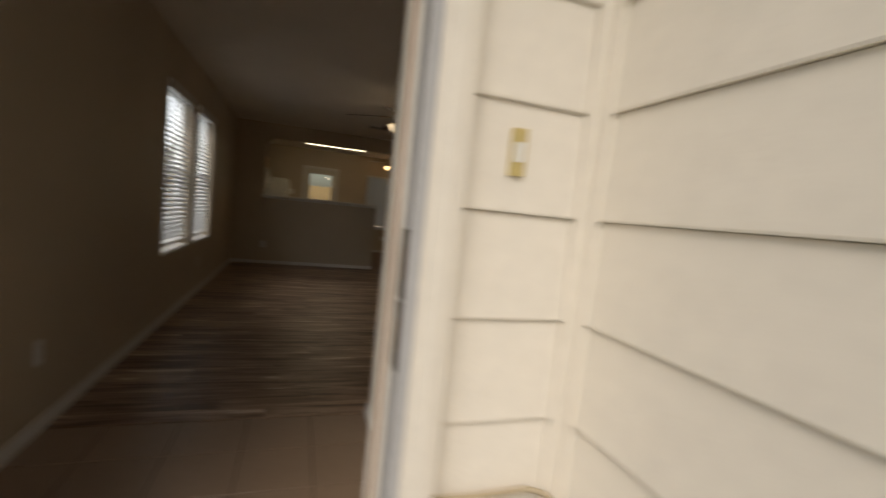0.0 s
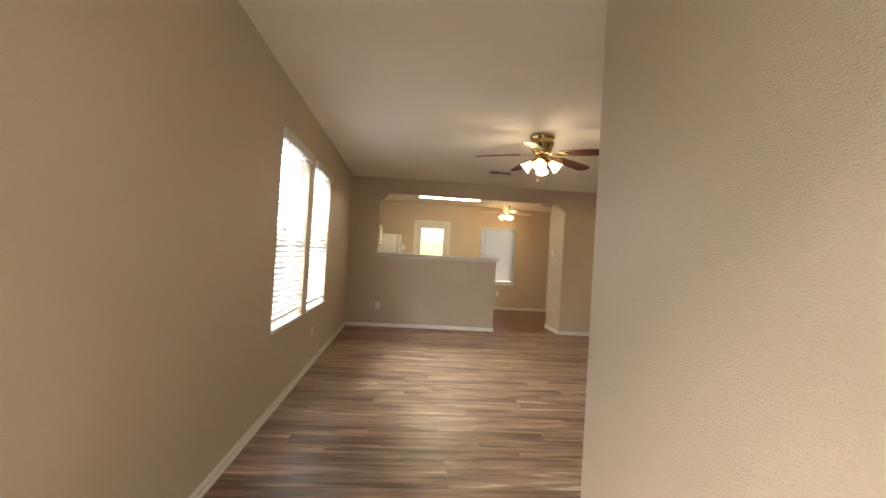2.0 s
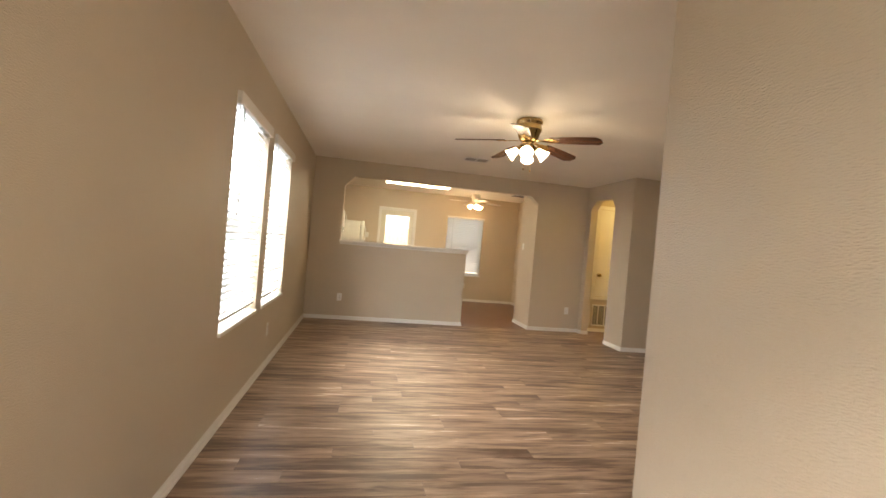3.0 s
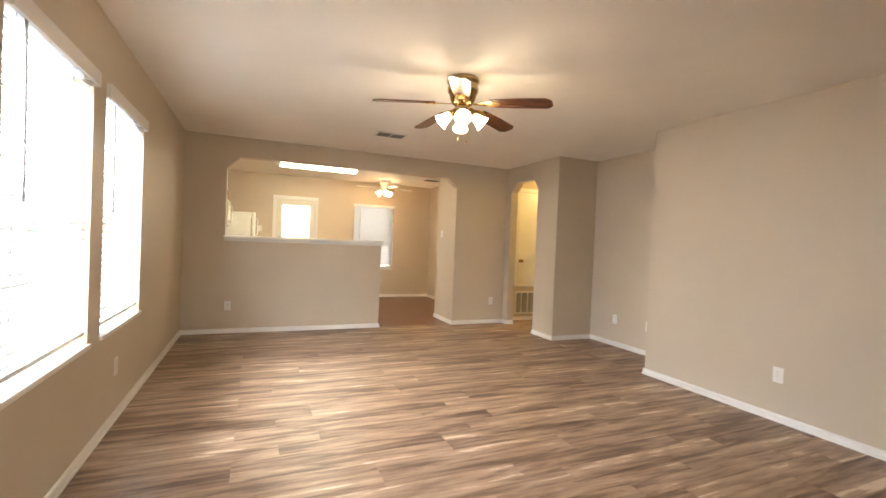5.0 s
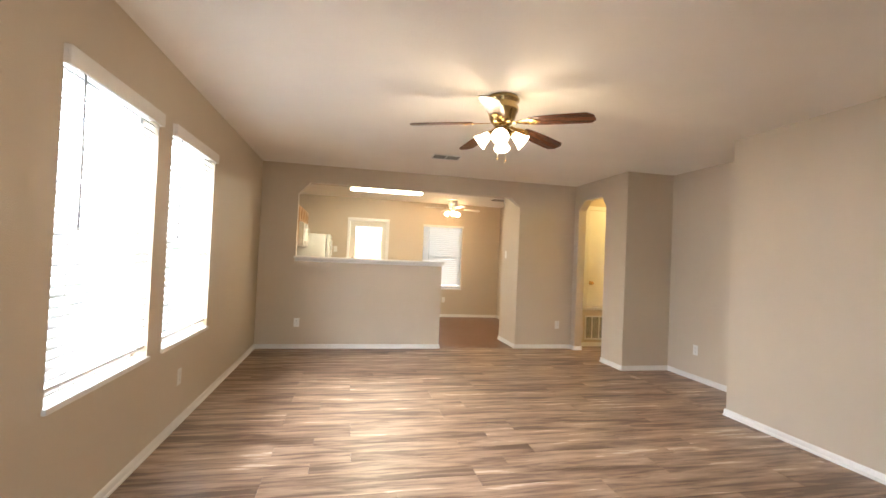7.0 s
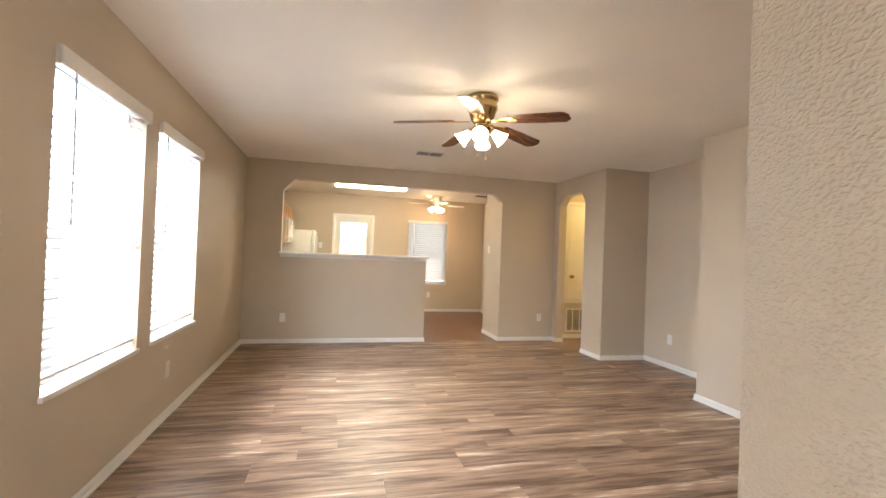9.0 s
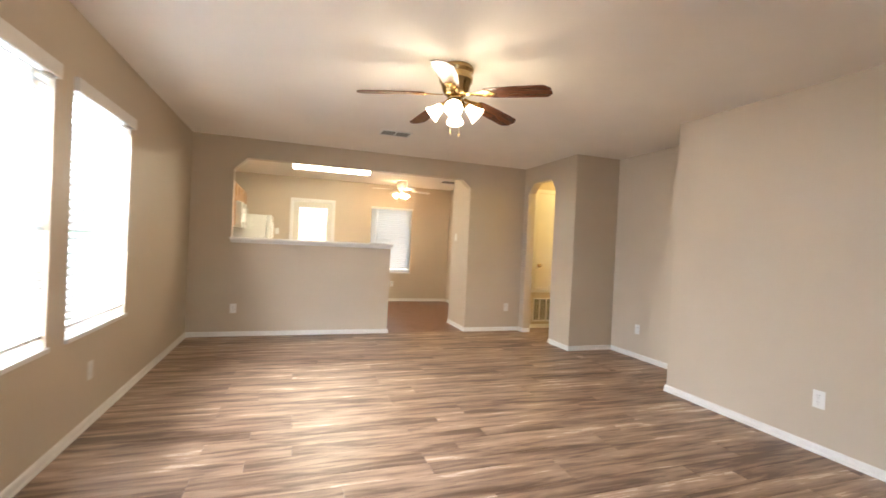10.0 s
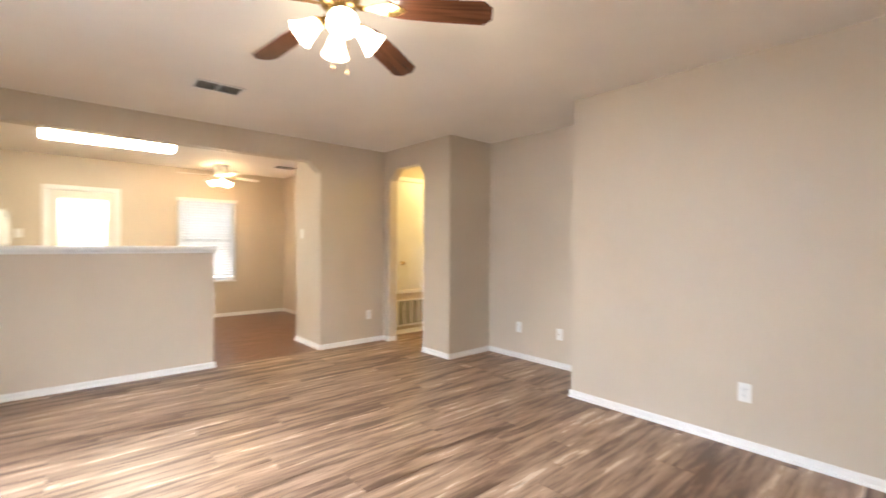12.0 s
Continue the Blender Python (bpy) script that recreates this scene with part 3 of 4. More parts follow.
    for z in (0.2, 1.0, 1.8):
        part("hinge", tube(bmesh.new(), [(-0.004, t + 0.006, z - 0.05), (-0.004, t + 0.006, z + 0.05)], 0.006), M_BRASS, d)
    return d


door = front_door()


def lockbox(m):
    """A contractor's lockbox with a keypad that hangs by its shackle from the door knob; -y faces out."""
    b = thing("lockbox", "black lockbox with a silver keypad hanging on the brass knob", "lockbox", m)
    body = box(bmesh.new(), (-0.036, -0.026, -0.125), (0.036, 0.026, 0.0), 0.010, 3)
    part("lockbox_body", body, M_BLACK, b)
    part("lockbox_cap", box(bmesh.new(), (-0.039, -0.031, -0.042), (0.039, 0.028, 0.003), 0.008, 2), M_BLACK, b)
    part("display", boxes(((-0.018, -0.0325, -0.030), (0.018, -0.0311, -0.012))), plain("dark_display", (0.06, 0.065, 0.07), 0.2), b)
    part("shackle", tube(bmesh.new(), [(-0.024, 0.0, -0.01)] + [(-0.024 * math.cos(a), 0, 0.030 + 0.024 * math.sin(a)) for a in (0, 0.5, 1.0, 1.57, 2.14, 2.64, 3.14)] + [(0.024, 0, -0.01)], 0.006, 10), M_BLACK, b)
    for r in range(4):
        for c in range(3):
            part("key", box(bmesh.new(), (-0.026 + c * 0.0185, -0.0295, -0.117 + r * 0.0185), (-0.026 + c * 0.0185 + 0.015, -0.0255, -0.117 + r * 0.0185 + 0.014), 0.002, 1), M_GREY, b)
    part("sticker", boxes(((-0.0368, -0.016, -0.060), (-0.0362, 0.012, -0.020))), M_WHITE, b, "white paper sticker")
    return b


lockbox(door.matrix_basis @ Matrix.Translation((0.945 - 0.07, -0.034, 0.947 - 0.047)))

# siding boards round the porch corner
outer = structure("wall_porch", boxes(((1.575, -2.6, -0.16), (1.69, YO + 0.012, 2.72)), ((1.312, YO + 0.012, -0.16), (1.69, YO + 0.0195, 2.72)), ((-0.6, YO + 0.012, -0.16), (0.187, YO + 0.0195, 2.72))), M_SIDING, "cream lap siding beside the front door", "wall")


def siding_mesh(length):
    bm = bmesh.new()
    prism(bm, [(0.0, 0.0), (-0.011, 0.0), (-0.012, 0.004), (-0.004, 0.180), (0.0, 0.180)], "x", 0, length)
    return mesh_of(bm, M_SIDING, "siding_board")


PITCH = 0.1815
for length, m in ((0.223, Matrix.Translation((1.313, YO + 0.012, 0))), (0.77, Matrix.Translation((-0.598, YO + 0.012, 0))),
                  (3.0, Matrix.Translation((1.575, YO - 0.014, 0)) @ pose(0, 0, 0, 0, 0, -90))):
    me = siding_mesh(length)
    for i in range(15):
        ob = new("siding_board", me)
        ob.parent = outer
        ob.matrix_basis = m @ Matrix.Translation((0, 0, 0.838 + PITCH * (i - 4)))
part("corner_trim", boxes(((1.537, YO - 0.006, -0.02), (1.562, YO + 0.0118, 2.7)), ((1.5555, YO - 0.030, -0.02), (1.5748, YO - 0.006, 2.7))), M_SIDING, outer)

bell = thing("doorbell", "yellowed plastic doorbell button on cream siding", "doorbell", Matrix.Translation((1.412, YO - 0.001, 1.30)))
part("bell_plate", box(bmesh.new(), (-0.013, -0.004, -0.039), (0.013, 0.004, 0.039), 0.0015), M_BELL, bell)
part("bell_button", box(bmesh.new(), (-0.008, -0.006, -0.016), (0.008, -0.004, 0.016), 0.0008), M_WHITE, bell, "white push button")
cable = thing("wall_cable", "tan cable stapled along the cream siding", "cable")
part("cable_run", tube(bmesh.new(), [(1.305, YO - 0.008, 0.713), (1.40, YO - 0.008, 0.709), (1.50, YO - 0.010, 0.713), (1.530, YO - 0.018, 0.708), (1.548, YO - 0.04, 0.695), (1.553, YO - 0.07, 0.66), (1.553, YO - 0.10, 0.60), (1.553, YO - 0.11, 0.40), (1.553, YO - 0.11, 0.0)], 0.006, 8), plain("tan_cable", (0.42, 0.34, 0.22), 0.6), cable)


# ---------------------------------------------------------------- ceiling fans
def fan(name, label, m, blades, first, reach, blade_w, blade_mat, metal, shade_mat, shades, shade_first, drop, scale, droop):
    """A hugger ceiling fan with a ring of bell shades; the origin is at the ceiling."""
    f = thing(name, label, "ceiling fan", m, "ceiling fans")
    k = scale
    prof = [(0.110, 0.0), (0.118, -0.014), (0.118, -0.030), (0.106, -0.042), (0.106, -0.060), (0.113, -0.070), (0.113, -0.098), (0.100, -0.115), (0.092, -0.150), (0.078, -0.180), (0.056, -0.200), (0.0, -0.2005)]
    part("motor_housing", lathe(bmesh.new(), [(r * k, z * k) for r, z in prof], None, 40), metal, f)
    prof = [(0.050, -0.2005), (0.056, -0.215), (0.046, -0.228), (0.050, -0.248), (0.062, -0.258), (0.062, -0.276), (0.040, -0.292), (0.018, -0.304), (0.010, -0.314), (0.0, -0.3145)]
    part("light_hub", lathe(bmesh.new(), [(r * k, z * k) for r, z in prof], None, 28), metal, f)
    for i in range(blades):
        a = first + 360.0 * i / blades
        r = pose(0, 0, -drop, 0, 0, a) @ pose(0, 0, 0, -11, droop, 0)
        bm = bmesh.new()
        w = blade_w / 2
        r0 = 0.215 * k
        out = [(r0, -w * 0.72), (r0 + 0.05, -w * 0.84), (r0 + 0.20, -w * 0.97), (reach - 0.040, -w), (reach - 0.036, -w * 0.98), (reach, -w * 0.46), (reach, w * 0.46), (reach - 0.036, w * 0.98), (reach - 0.040, w), (r0 + 0.20, w * 0.97), (r0 + 0.05, w * 0.84), (r0, w * 0.72)]
        prism(bm, out, "z", -0.003, 0.003)
        blade = part("blade", bm, blade_mat, f, "wooden blade" if scale > 0.9 else "")
        blade.matrix_basis = r
        bm = bmesh.new()
        prism(bm, [(0.085 * k, -0.016 * k), (0.13 * k, -0.013 * k), (0.17 * k, -0.030 * k), (0.225 * k, -0.042 * k), (0.27 * k, -0.020 * k), (0.29 * k, 0.0), (0.27 * k, 0.020 * k), (0.225 * k, 0.042 * k), (0.17 * k, 0.030 * k), (0.13 * k, 0.013 * k), (0.085 * k, 0.016 * k)], "z", -0.008, -0.0035)
        for x, y in ((0.21, 0.02), (0.21, -0.02), (0.26, 0.0)):
            lathe(bm, [(0.006, -0.0085), (0.006, -0.011), (0.003, -0.013)], Matrix.Translation((x * k, y * k, 0)), 8)
        part("blade_iron", bm, metal if scale < 0.9 else M_BRIGHT, blade, "bright scrolled blade iron")
    for i in range(shades):
        a = shade_first + 360.0 * i / shades
        m2 = pose(0, 0, -0.238 * k, 0, 0, a) @ Matrix.Translation((0.055 * k, 0, 0)) @ pose(0, 0, 0, 0, 180 - 50, 0)
        arm = lathe(bmesh.new(), [(0.012 * k, -0.012 * k), (0.013 * k, 0.016 * k), (0.024 * k, 0.026 * k), (0.026 * k, 0.040 * k), (0.022 * k, 0.043 * k)], m2, 16)
        holder = part("lamp_holder", arm, metal, f)
        prof = [(0.021 * k, 0.036 * k), (0.027 * k, 0.048 * k), (0.034 * k, 0.070 * k), (0.041 * k, 0.095 * k), (0.050 * k, 0.118 * k), (0.060 * k, 0.134 * k), (0.058 * k, 0.135 * k), (0.047 * k, 0.117 * k), (0.030 * k, 0.070 * k), (0.018 * k, 0.046 * k)]
        part("shade", lathe(bmesh.new(), prof, m2, 24), shade_mat, f, "glowing frosted bell glass")
    for dx, dy, l in ((0.034, -0.012, 0.145), (-0.022, 0.006, 0.130)):
        c = part("pull_chain", tube(bmesh.new(), [(dx * k, dy * k, -0.300 * k), (dx * k, dy * k, -(0.300 + l) * k)], 0.0015, 6), metal, f)
        part("chain_pull", lathe(bmesh.new(), [(0.002, 0.0), (0.006, -0.008), (0.007, -0.016), (0.003, -0.024)], Matrix.Translation((dx * k, dy * k, -(0.300 + l) * k + 0.004)), 10), M_BRASS, c)
    return f


fan("ceiling_fan", "antique brass ceiling fan with five cherry blades and lit glass shades", Matrix.Translation((*FAN, CEIL - 0.0005)), 5, 27, 0.652, 0.135, M_BLADE, M_BRASS, M_SHADE, 4, -112, 0.178, 1.0, 4.6)
M_FANWHITE = plain("white_fan_enamel", (0.74, 0.70, 0.62), 0.35, vary=0.03)
fan("ceiling_fan", "small white ceiling fan with white blades and lit glass shades", Matrix.Translation((3.15, 10.52, CEIL - 0.0005)), 4, 8, 0.60, 0.12, M_FANWHITE, M_FANWHITE, M_SHADE2, 3, -95, 0.16, 0.9, 2.0)


# ---------------------------------------------------------------- ceiling fixtures
M_BACK = plain("register_duct", (0.17, 0.155, 0.13), 0.8)


def vent(m, label, w, d, slat_mat_):
    """A two-bank ceiling register seen from below."""
    v = thing("ceiling_vent", label, "vent", m, "ceiling vents")
    bm = bmesh.new()
    for lo, hi in (((-w / 2, -d / 2, -0.008), (w / 2, -d / 2 + 0.02, 0)), ((-w / 2, d / 2 - 0.02, -0.008), (w / 2, d / 2, 0)), ((-w / 2, -d / 2 + 0.02, -0.008), (-w / 2 + 0.02, d / 2 - 0.02, 0)),
                   ((w / 2 - 0.02, -d / 2 + 0.02, -0.008), (w / 2, d / 2 - 0.02, 0)), ((-0.008, -d / 2 + 0.02, -0.008), (0.008, d / 2 - 0.02, 0))):
        box(bm, lo, hi, 0.002, 1)
    part("vent_frame", bm, slat_mat_, v)
    part("vent_backing", boxes(((-w / 2 + 0.02, -d / 2 + 0.02, -0.0012), (w / 2 - 0.02, d / 2 - 0.02, -0.0004))), M_BACK, v)
    n = int((d - 0.04) / 0.02)
    for s in (-1, 1):
        bm = bmesh.new()
        a, b = (0.008, w / 2 - 0.02) if s > 0 else (-w / 2 + 0.02, -0.008)
        prism(bm, [(0.0, -0.0075), (0.0015, -0.0075), (0.011, -0.002), (0.0095, -0.002)], "x", a, b)
        me = mesh_of(bm, M_GRILLE, "slat")
        for i in range(n):
            ob = new("slat", me)
            ob.parent = v
            ob.location = (0, -d / 2 + 0.023 + i * 0.02, 0)
    return v


vent(Matrix.Translation((2.19, 6.85, CEIL - 0.0005)), "white metal air register with grey louvres in the ceiling", 0.34, 0.22, M_TRIM)
vent(Matrix.Translation((3.96, 10.04, CEIL - 0.0005)), "brownish metal air register in the kitchen ceiling", 0.28, 0.18, plain("brown_register_paint", (0.10, 0.075, 0.05), 0.5))

tube_light = thing("ceiling_light", "long fluorescent kitchen light with a lit wraparound diffuser", "ceiling light", Matrix.Translation((1.73, 9.46, CEIL - 0.0005)))
part("light_base", boxes(((-0.61, -0.13, -0.022), (0.61, 0.13, 0))), M_WHITE, tube_light)
bm = bmesh.new()
prism(bm, [(-0.14, -0.022), (-0.145, -0.04), (-0.125, -0.072), (-0.08, -0.086), (0.08, -0.086), (0.125, -0.072), (0.145, -0.04), (0.14, -0.022)], "x", -0.60, 0.60)
part("diffuser", bm, M_TUBE, tube_light, "glowing ribbed plastic diffuser")
for x in (-0.61, 0.60):
    part("end_cap", prism(bmesh.new(), [(-0.147, -0.0225), (-0.152, -0.04), (-0.13, -0.076), (-0.08, -0.091), (0.08, -0.091), (0.13, -0.076), (0.152, -0.04), (0.147, -0.0225)], "x", x, x + 0.01), M_WHITE, tube_light)


# ---------------------------------------------------------------- wall plates
def outlet(m, kind="socket"):
    """A wall plate: local x along the wall, -y into the room."""
    names = {"socket": ("wall_outlet", "white duplex power outlet on the beige wall"), "switch": ("light_switch", "white toggle light switch on the beige wall"), "jack": ("wall_plate", "white cable jack plate on the beige wall")}[kind]
    o = thing(names[0], names[1], names[0].split("_")[1], m, names[0] + "s")
    part("cover_plate", box(bmesh.new(), (-0.036, -0.006, -0.058), (0.036, -0.0005, 0.058), 0.003, 2), M_WHITE, o)
    if kind == "socket":
        for z in (-0.021, 0.021):
            s = part("socket", lathe(bmesh.new(), [(0.0165, 0.0), (0.0165, 0.0015), (0.0150, 0.0022)], Matrix.Translation((0, -0.006, z)) @ pose(0, 0, 0, 90), 20), M_WHITE, o)
            part("slot", boxes(((-0.0075, -0.0088, z + 0.000), (-0.0055, -0.0083, z + 0.009)), ((0.0055, -0.0088, z + 0.001), (0.0075, -0.0083, z + 0.008)), ((-0.002, -0.0088, z - 0.010), (0.002, -0.0083, z - 0.006))), M_DARK, s)
        part("screw", lathe(bmesh.new(), [(0.003, 0), (0.003, 0.001), (0.001, 0.0014)], Matrix.Translation((0, -0.006, 0)) @ pose(0, 0, 0, 90), 8), M_GREY, o)
    elif kind == "switch":
        part("toggle", box(bmesh.new(), (-0.004, -0.017, -0.004), (0.004, -0.006, 0.012), 0.0015, 1), M_WHITE, o)
    else:
        part("jack", lathe(bmesh.new(), [(0.006, 0), (0.006, 0.006), (0.004, 0.007)], Matrix.Translation((0, -0.006, 0)) @ pose(0, 0, 0, 90), 12), M_BRASS, o)
    return o



for x, y, z, d, kind in ((0.514, YF, 0.342, 0, "socket"), (XL, 5.403, 0.349, 90, "socket"), (4.237, YF, 0.351, 0, "socket"), (XN, 6.275, 0.342, -90, "socket"), (XR, 3.985, 0.349, -90, "socket"),
                         (XN, 5.75, 0.342, -90, "jack"), (XL, 2.126, 0.377, 90, "socket"), (3.184, YB, 0.368, 0, "socket"), (OPEN_R, 8.516, 1.371, -90, "switch"), (0.87, YB, 1.36, 0, "switch")):
    outlet(Matrix.Translation((x, y, z)) @ pose(0, 0, 0, 0, 0, d), kind)


# ---------------------------------------------------------------- kitchen
def back_door():
    d = thing("door_2", "white half-glass back door in a white casing", "door", kind="structure")
    x0, x1, h, y = BD[0], BD[1], 1.965, YB
    for a, b in ((x0 - 0.064, x0 - 0.012), (x1 + 0.012, x1 + 0.064)):
        bm = box(bmesh.new(), (a, y - 0.016, 0.001), (b, y - 0.0005, 1.975), 0.004)
        part("casing", bm, M_TRIM, d)
    part("casing", box(bmesh.new(), (x0 - 0.064, y - 0.016, 1.976), (x1 + 0.064, y - 0.0005, 2.032), 0.004), M_TRIM, d)
    bm = boxes(((x0 - 0.02, y + 0.001, 0), (x0 - 0.003, y + 0.14, 1.985)), ((x1 + 0.003, y + 0.001, 0), (x1 + 0.02, y + 0.14, 1.985)), ((x0 - 0.003, y + 0.001, h + 0.004), (x1 + 0.003, y + 0.14, 1.985)))
    part("jamb", bm, M_TRIM, d)
    g = (x0 + 0.088, x1 - 0.075, 0.92, 1.868)
    ya, yb = y + 0.02, y + 0.062
    bm = boxes(((x0, ya, 0.01), (g[0], yb, h)), ((g[1], ya, 0.01), (x1, yb, h)), ((g[0], ya, 0.01), (g[1], yb, g[2])), ((g[0], ya, g[3]), (g[1], yb, h)))
    slab = part("door_slab", bm, plain("white_back_door", (0.68, 0.64, 0.55), 0.4, vary=0.03), d)
    bm = bmesh.new()
    for lo, hi in (((g[0], ya - 0.008, g[2]), (g[0] + 0.02, ya + 0.004, g[3])), ((g[1] - 0.02, ya - 0.008, g[2]), (g[1], ya + 0.004, g[3])), ((g[0] + 0.02, ya - 0.008, g[2]), (g[1] - 0.02, ya + 0.004, g[2] + 0.02)), ((g[0] + 0.02, ya - 0.008, g[3] - 0.02), (g[1] - 0.02, ya + 0.004, g[3]))):
        box(bm, lo, hi, 0.003, 1)
    part("glass_bead", bm, M_TRIM, slab)
    p = part("pane", boxes(((g[0], y + 0.038, g[2]), (g[1], y + 0.044, g[3]))), M_GLASS, slab)
    p.visible_shadow = False
    m = Matrix.Translation((x0 + 0.06, ya, 1.19)) @ pose(0, 0, 0, 90)
    part("deadbolt", lathe(bmesh.new(), [(0.028, 0), (0.026, 0.012), (0.012, 0.016), (0.010, 0.022), (0.0, 0.0225)], m, 18), M_BRASS, slab, "dull brass deadbolt")
    m = Matrix.Translation((x0 + 0.06, ya, 0.97)) @ pose(0, 0, 0, 90)
    part("door_knob", lathe(bmesh.new(), [(0.032, 0), (0.028, 0.008), (0.011, 0.012), (0.011, 0.035), (0.025, 0.045), (0.026, 0.060), (0.012, 0.068), (0.0, 0.0685)], m, 18), M_BRASS, slab, "dull brass knob")


back_door()

fridge = thing("refrigerator", "white refrigerator against the kitchen wall", "refrigerator", Matrix.Translation((0.03, 10.36, 0.0)))
part("fridge_body", box(bmesh.new(), (0, 0, 0.03), (0.69, 0.76, 1.62), 0.012, 3), M_FRIDGE, fridge)
for z0, z1 in ((0.06, 1.10), (1.11, 1.625)):
    bm = box(bmesh.new(), (0.696, 0.002, z0), (0.765, 0.758, z1), 0.022, 4)
    dr = part("fridge_door", bm, M_FRIDGE, fridge)
    part("door_handle", tube(bmesh.new(), [(0.766, 0.07, z0 + 0.10), (0.795, 0.07, z0 + 0.13), (0.80, 0.07, (z0 + z1) / 2), (0.795, 0.07, z1 - 0.13), (0.766, 0.07, z1 - 0.10)], 0.011), M_WHITE, dr)
for x, y in ((0.05, 0.06), (0.05, 0.70), (0.62, 0.06), (0.62, 0.70)):
    part("foot", lathe(bmesh.new(), [(0.018, 0.0), (0.018, 0.031)], Matrix.Translation((x, y, 0)), 12), M_BLACK, fridge)

mw = thing("microwave", "white over-range microwave under the oak cabinets", "microwave", Matrix.Translation((0.001, 9.58, 1.36)))
part("microwave_body", box(bmesh.new(), (0, 0, 0), (0.36, 0.76, 0.418), 0.006), M_FRIDGE, mw)
md = part("microwave_door", box(bmesh.new(), (0.361, 0.004, 0.012), (0.395, 0.57, 0.406), 0.010, 3), M_FRIDGE, mw)
part("door_window", box(bmesh.new(), (0.3955, 0.09, 0.10), (0.398, 0.47, 0.32), 0.001, 1), M_WHITE, md, "white mottled window")
part("door_handle", tube(bmesh.new(), [(0.394, 0.545, 0.06), (0.425, 0.545, 0.10), (0.432, 0.545, 0.21), (0.425, 0.545, 0.32), (0.394, 0.545, 0.36)], 0.010), M_FRIDGE, md)
part("control_panel", box(bmesh.new(), (0.361, 0.575, 0.012), (0.392, 0.756, 0.406), 0.004), M_WHITE, mw)


def wall_cabinet(y0, w, z0, z1, doors):
    c = thing("wall_cabinet", "honey oak wall cabinet with flat-panel doors", "cabinet", Matrix.Translation((0.001, y0, z0)), "kitchen wall cabinets")
    h = z1 - z0
    part("cabinet_body", box(bmesh.new(), (0, 0.001, 0), (0.295, w - 0.001, h), 0.002, 1), M_OAK, c)
    dw = w / doors
    for i in range(doors):
        a, b = i * dw + 0.012, (i + 1) * dw - 0.012
        bm = bmesh.new()
        for lo, hi in (((0.296, a, 0.012), (0.316, a + 0.05, h - 0.012)), ((0.296, b - 0.05, 0.012), (0.316, b, h - 0.012)), ((0.296, a + 0.05, 0.012), (0.316, b - 0.05, 0.062)), ((0.296, a + 0.05, h - 0.062), (0.316, b - 0.05, h - 0.012))):
            box(bm, lo, hi, 0.003, 1)
        box(bm, (0.297, a + 0.048, 0.06), (0.307, b - 0.048, h - 0.06))
        part("cabinet_door", bm, M_OAK, c)


wall_cabinet(8.72, 0.84, 1.38, 2.06, 2)
wall_cabinet(9.57, 0.77, 1.781, 2.06, 2)
wall_cabinet(10.35, 0.77, 1.781, 2.06, 2)

# hall closet door and return air grille
closet = thing("door_3", "white flat closet door high on the hall wall, in casing", "door", kind="structure")
yd = 8.16
cx0, cx1 = 4.735, 5.50
for lo, hi in (((cx0, yd - 0.016, 0.56), (cx0 + 0.06, yd - 0.0005, 2.185)), ((cx1 - 0.06, yd - 0.016, 0.56), (cx1, yd - 0.0005, 2.185)), ((cx0 + 0.061, yd - 0.016, 2.125), (cx1 - 0.061, yd - 0.0005, 2.185)), ((cx0 + 0.061, yd - 0.016, 0.56), (cx1 - 0.061, yd - 0.0005, 0.612))):
    part("casing", box(bmesh.new(), lo, hi, 0.004), M_TRIM, closet)
part("door_slab", box(bmesh.new(), (cx0 + 0.066, yd - 0.008, 0.618), (cx1 - 0.066, yd - 0.0005, 2.118), 0.002, 1), M_TRIM, closet)
part("door_knob", lathe(bmesh.new(), [(0.030, 0), (0.026, 0.008), (0.011, 0.012), (0.011, 0.035), (0.025, 0.043), (0.027, 0.056), (0.014, 0.066), (0.0, 0.0665)], Matrix.Translation((4.855, yd - 0.008, 0.985)) @ pose(0, 0, 0, 90), 18), M_BRASS, closet, "brass knob")

grille = thing("return_grille", "white metal return air grille low on the hall wall", "grille", Matrix.Translation((4.785, yd, 0.10)))
gw, gh = 0.62, 0.375
bm = bmesh.new()
for lo, hi in (((0, -0.010, 0), (0.025, -0.0005, gh)), ((gw - 0.025, -0.010, 0), (gw, -0.0005, gh)), ((0.025, -0.010, 0), (gw - 0.025, -0.0005, 0.025)), ((0.025, -0.010, gh - 0.025), (gw - 0.025, -0.0005, gh))):
    box(bm, lo, hi, 0.002, 1)
for i in (1, 2, 3, 4):
    box(bm, (gw * i / 5 - 0.008, -0.0095, 0.025), (gw * i / 5 + 0.008, -0.0005, gh - 0.025))
part("grille_frame", bm, M_TRIM, grille)
part("grille_backing", boxes(((0.025, -0.0016, 0.025), (gw - 0.025, -0.0006, gh - 0.025))), M_DARK, grille)
bm = bmesh.new()
prism(bm, [(-0.0085, 0.0), (-0.0075, 0.0), (-0.002, 0.010), (-0.003, 0.010)], "x", 0.025, gw - 0.025)
me = mesh_of(bm, plain("louvre_paint", (0.34, 0.32, 0.28), 0.5), "louvre")
for i in range(22):
    ob = new("louvre", me)
    ob.parent = grille
    ob.location = (0, 0, 0.027 + i * 0.0145)

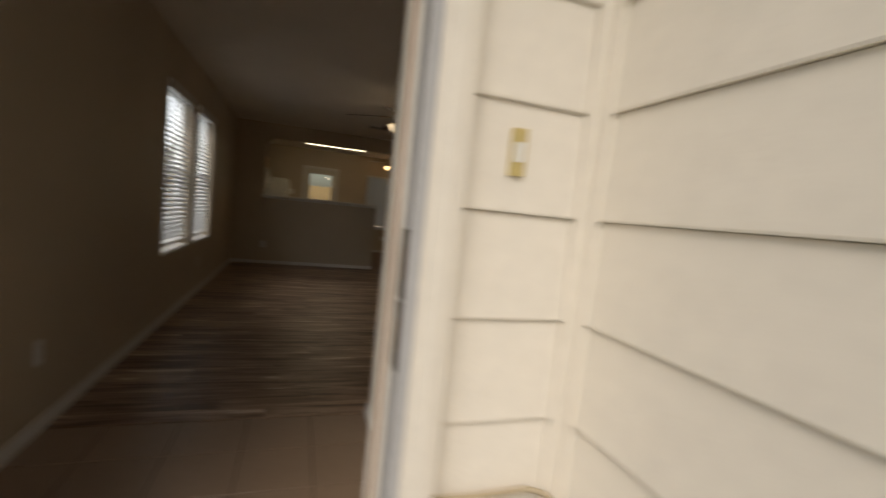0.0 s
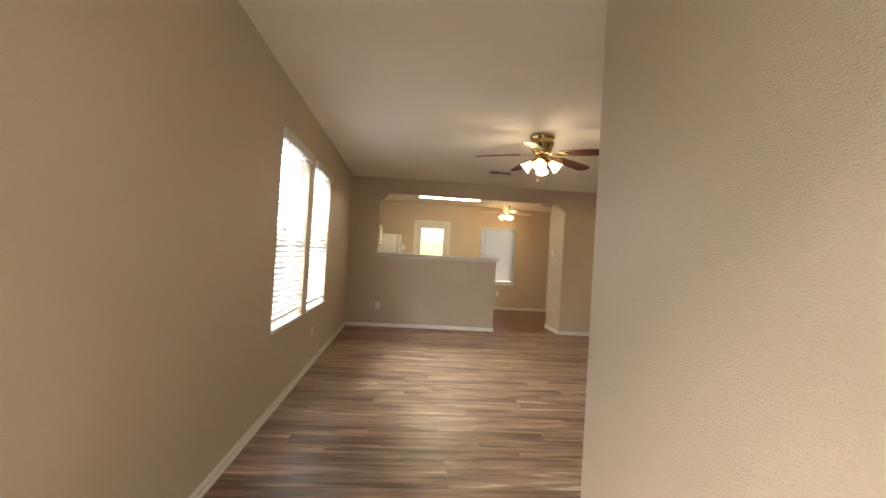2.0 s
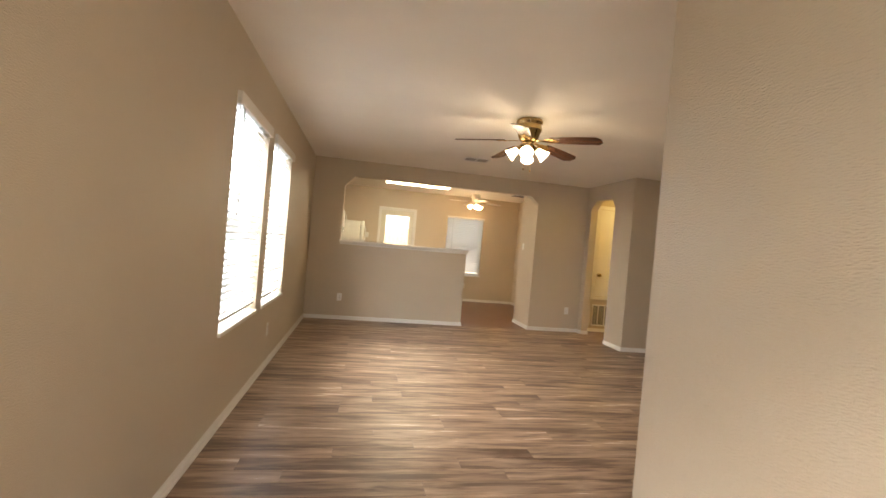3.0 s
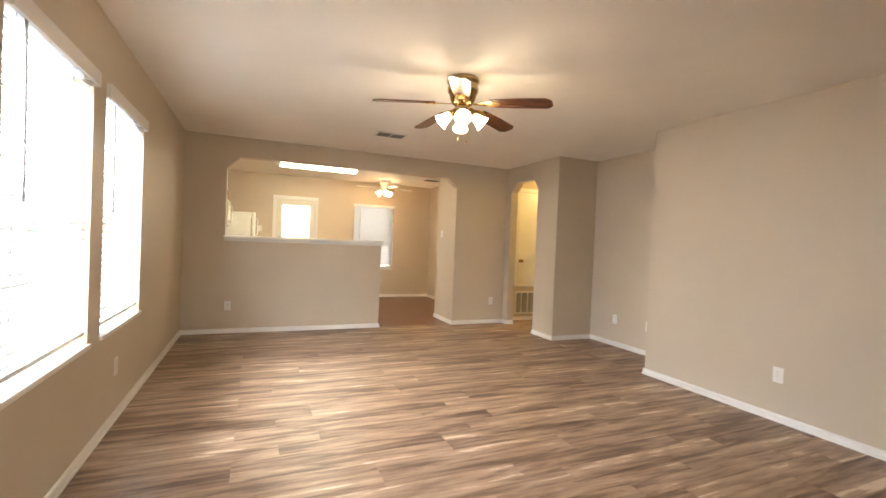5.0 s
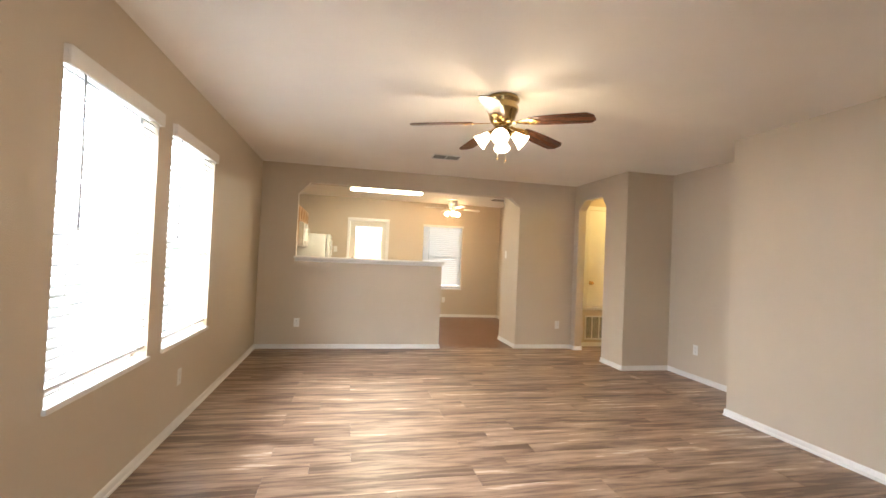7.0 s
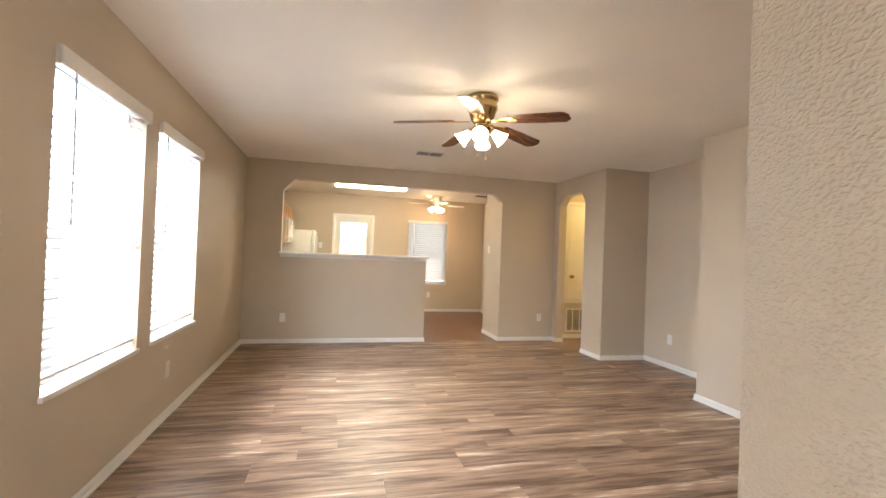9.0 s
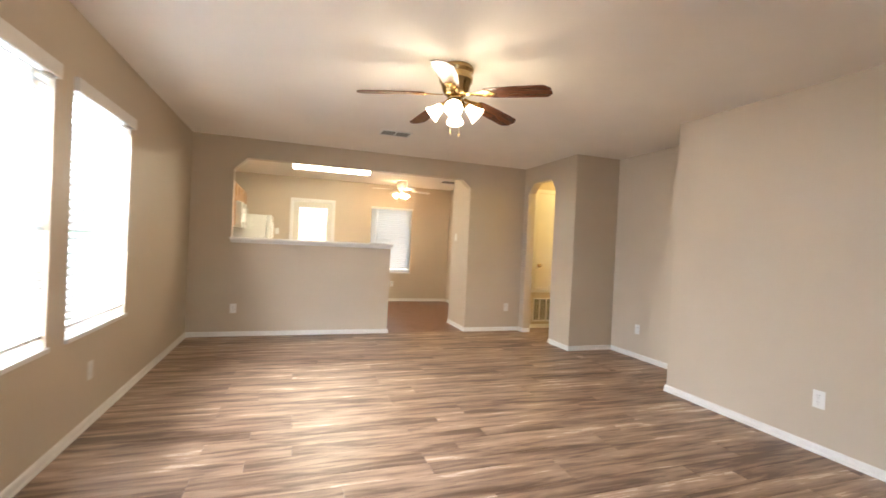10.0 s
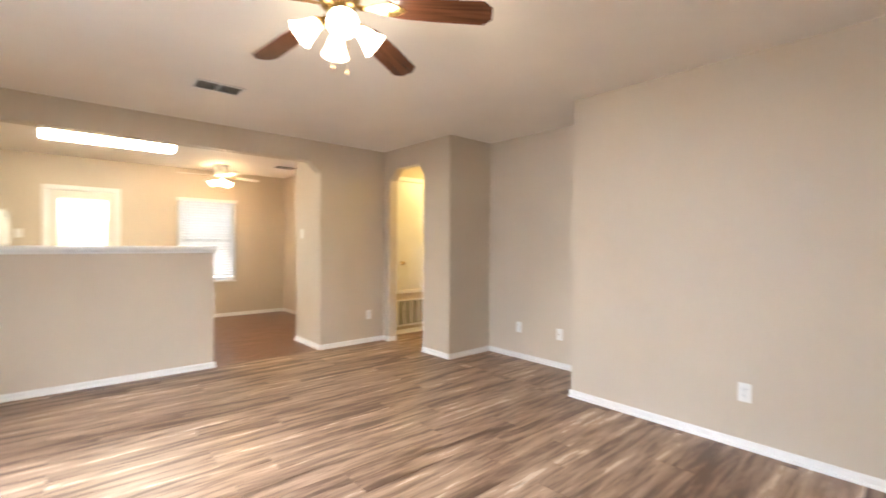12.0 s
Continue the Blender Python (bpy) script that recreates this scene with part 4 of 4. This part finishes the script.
# back yard fence, seen through the back door's glass
fence = thing("fence", "sunlit cedar board fence behind the house", "fence", Matrix.Translation((0, 17.0, -0.16)))
bm = box(bmesh.new(), (0, 0, 0), (0.138, 0.018, 1.9), 0.004, 1)
me = mesh_of(bm, M_FENCE, "fence_board")
rng = random.Random(9)
for i in range(70):
    ob = new("fence_board", me)
    ob.parent = fence
    ob.location = (-3.2 + i * 0.142, rng.uniform(-0.003, 0.003), rng.uniform(-0.02, 0.02))
for z in (0.35, 1.0, 1.6):
    part("fence_rail", boxes(((-3.2, 0.022, z), (6.7, 0.06, z + 0.09))), M_FENCE, fence)


# ---------------------------------------------------------------- floor planks and tiles
def chamfered(sx, sy, h, c, material, name):
    """A flat piece with eased top edges, its top at z = 0."""
    bm = bmesh.new()
    def ring(d, z):
        return [bm.verts.new(p) for p in ((d, d, z), (sx - d, d, z), (sx - d, sy - d, z), (d, sy - d, z))]
    a, b, t = ring(0, -h), ring(0, -c), ring(c, 0)
    bm.faces.new(a[::-1]), bm.faces.new(t)
    for p, q in ((a, b), (b, t)):
        for i in range(4):
            bm.faces.new((p[i], p[(i + 1) % 4], q[(i + 1) % 4], q[i]))
    bmesh.ops.recalc_face_normals(bm, faces=bm.faces[:])
    return mesh_of(bm, material, name)


def lay(parent, name, x0, x1, y0, y1, width, length, material, rng):
    """Rows of planks along x with staggered ends; alike lengths share a mesh."""
    cache = {}
    y = y0
    while y < y1 - 1e-3:
        w = min(width, y1 - y)
        x = x0 - rng.choice((0.0, 0.2, 0.4, 0.6, 0.8, 1.0)) * length
        while x < x1 - 1e-3:
            a, b = max(x, x0), min(x + length, x1)
            if b - a > 0.02:
                key = (round(b - a, 3), round(w, 3))
                if key not in cache:
                    cache[key] = chamfered(key[0] - 0.0008, key[1] - 0.0008, 0.0055, 0.0012, material, name)
                ob = new(name, cache[key])
                ob.parent = parent
                ob.location = (a, y, 0)
            x += length
        y += width


rng = random.Random(4)
lay(floor, "plank", 0.0, XR, 2.165, YF, 0.127, 1.22, M_PLANK, rng)
lay(floor, "plank", XR, XN, 5.205, 6.729, 0.127, 1.22, M_PLANK, rng)
lay(floor_kitchen, "plank", 0.0, DIN_X, YF, YB, 0.127, 1.22, M_PLANK_K, rng)
lay(floor, "plank", XR, 6.38, 6.729, 8.16, 0.127, 1.22, M_PLANK, rng)

tile_meshes = {}
for r in range(6):
    for c in range(-1, 5):
        a, b = max(0.27 + 0.315 * c, 0.0), min(0.27 + 0.315 * (c + 1), HX)
        y1 = 2.156 - 0.315 * r
        y0 = max(y1 - 0.315, YO)
        if b - a < 0.03 or y1 - y0 < 0.03:
            continue
        key = (round(b - a, 3), round(y1 - y0, 3))
        if key not in tile_meshes:
            tile_meshes[key] = chamfered(key[0] - 0.006, key[1] - 0.006, 0.004, 0.0012, M_TILE, "tile")
        ob = new("tile", tile_meshes[key])
        ob.parent = floor_entry
        ob.location = (a + 0.003, y0 + 0.003, 0)
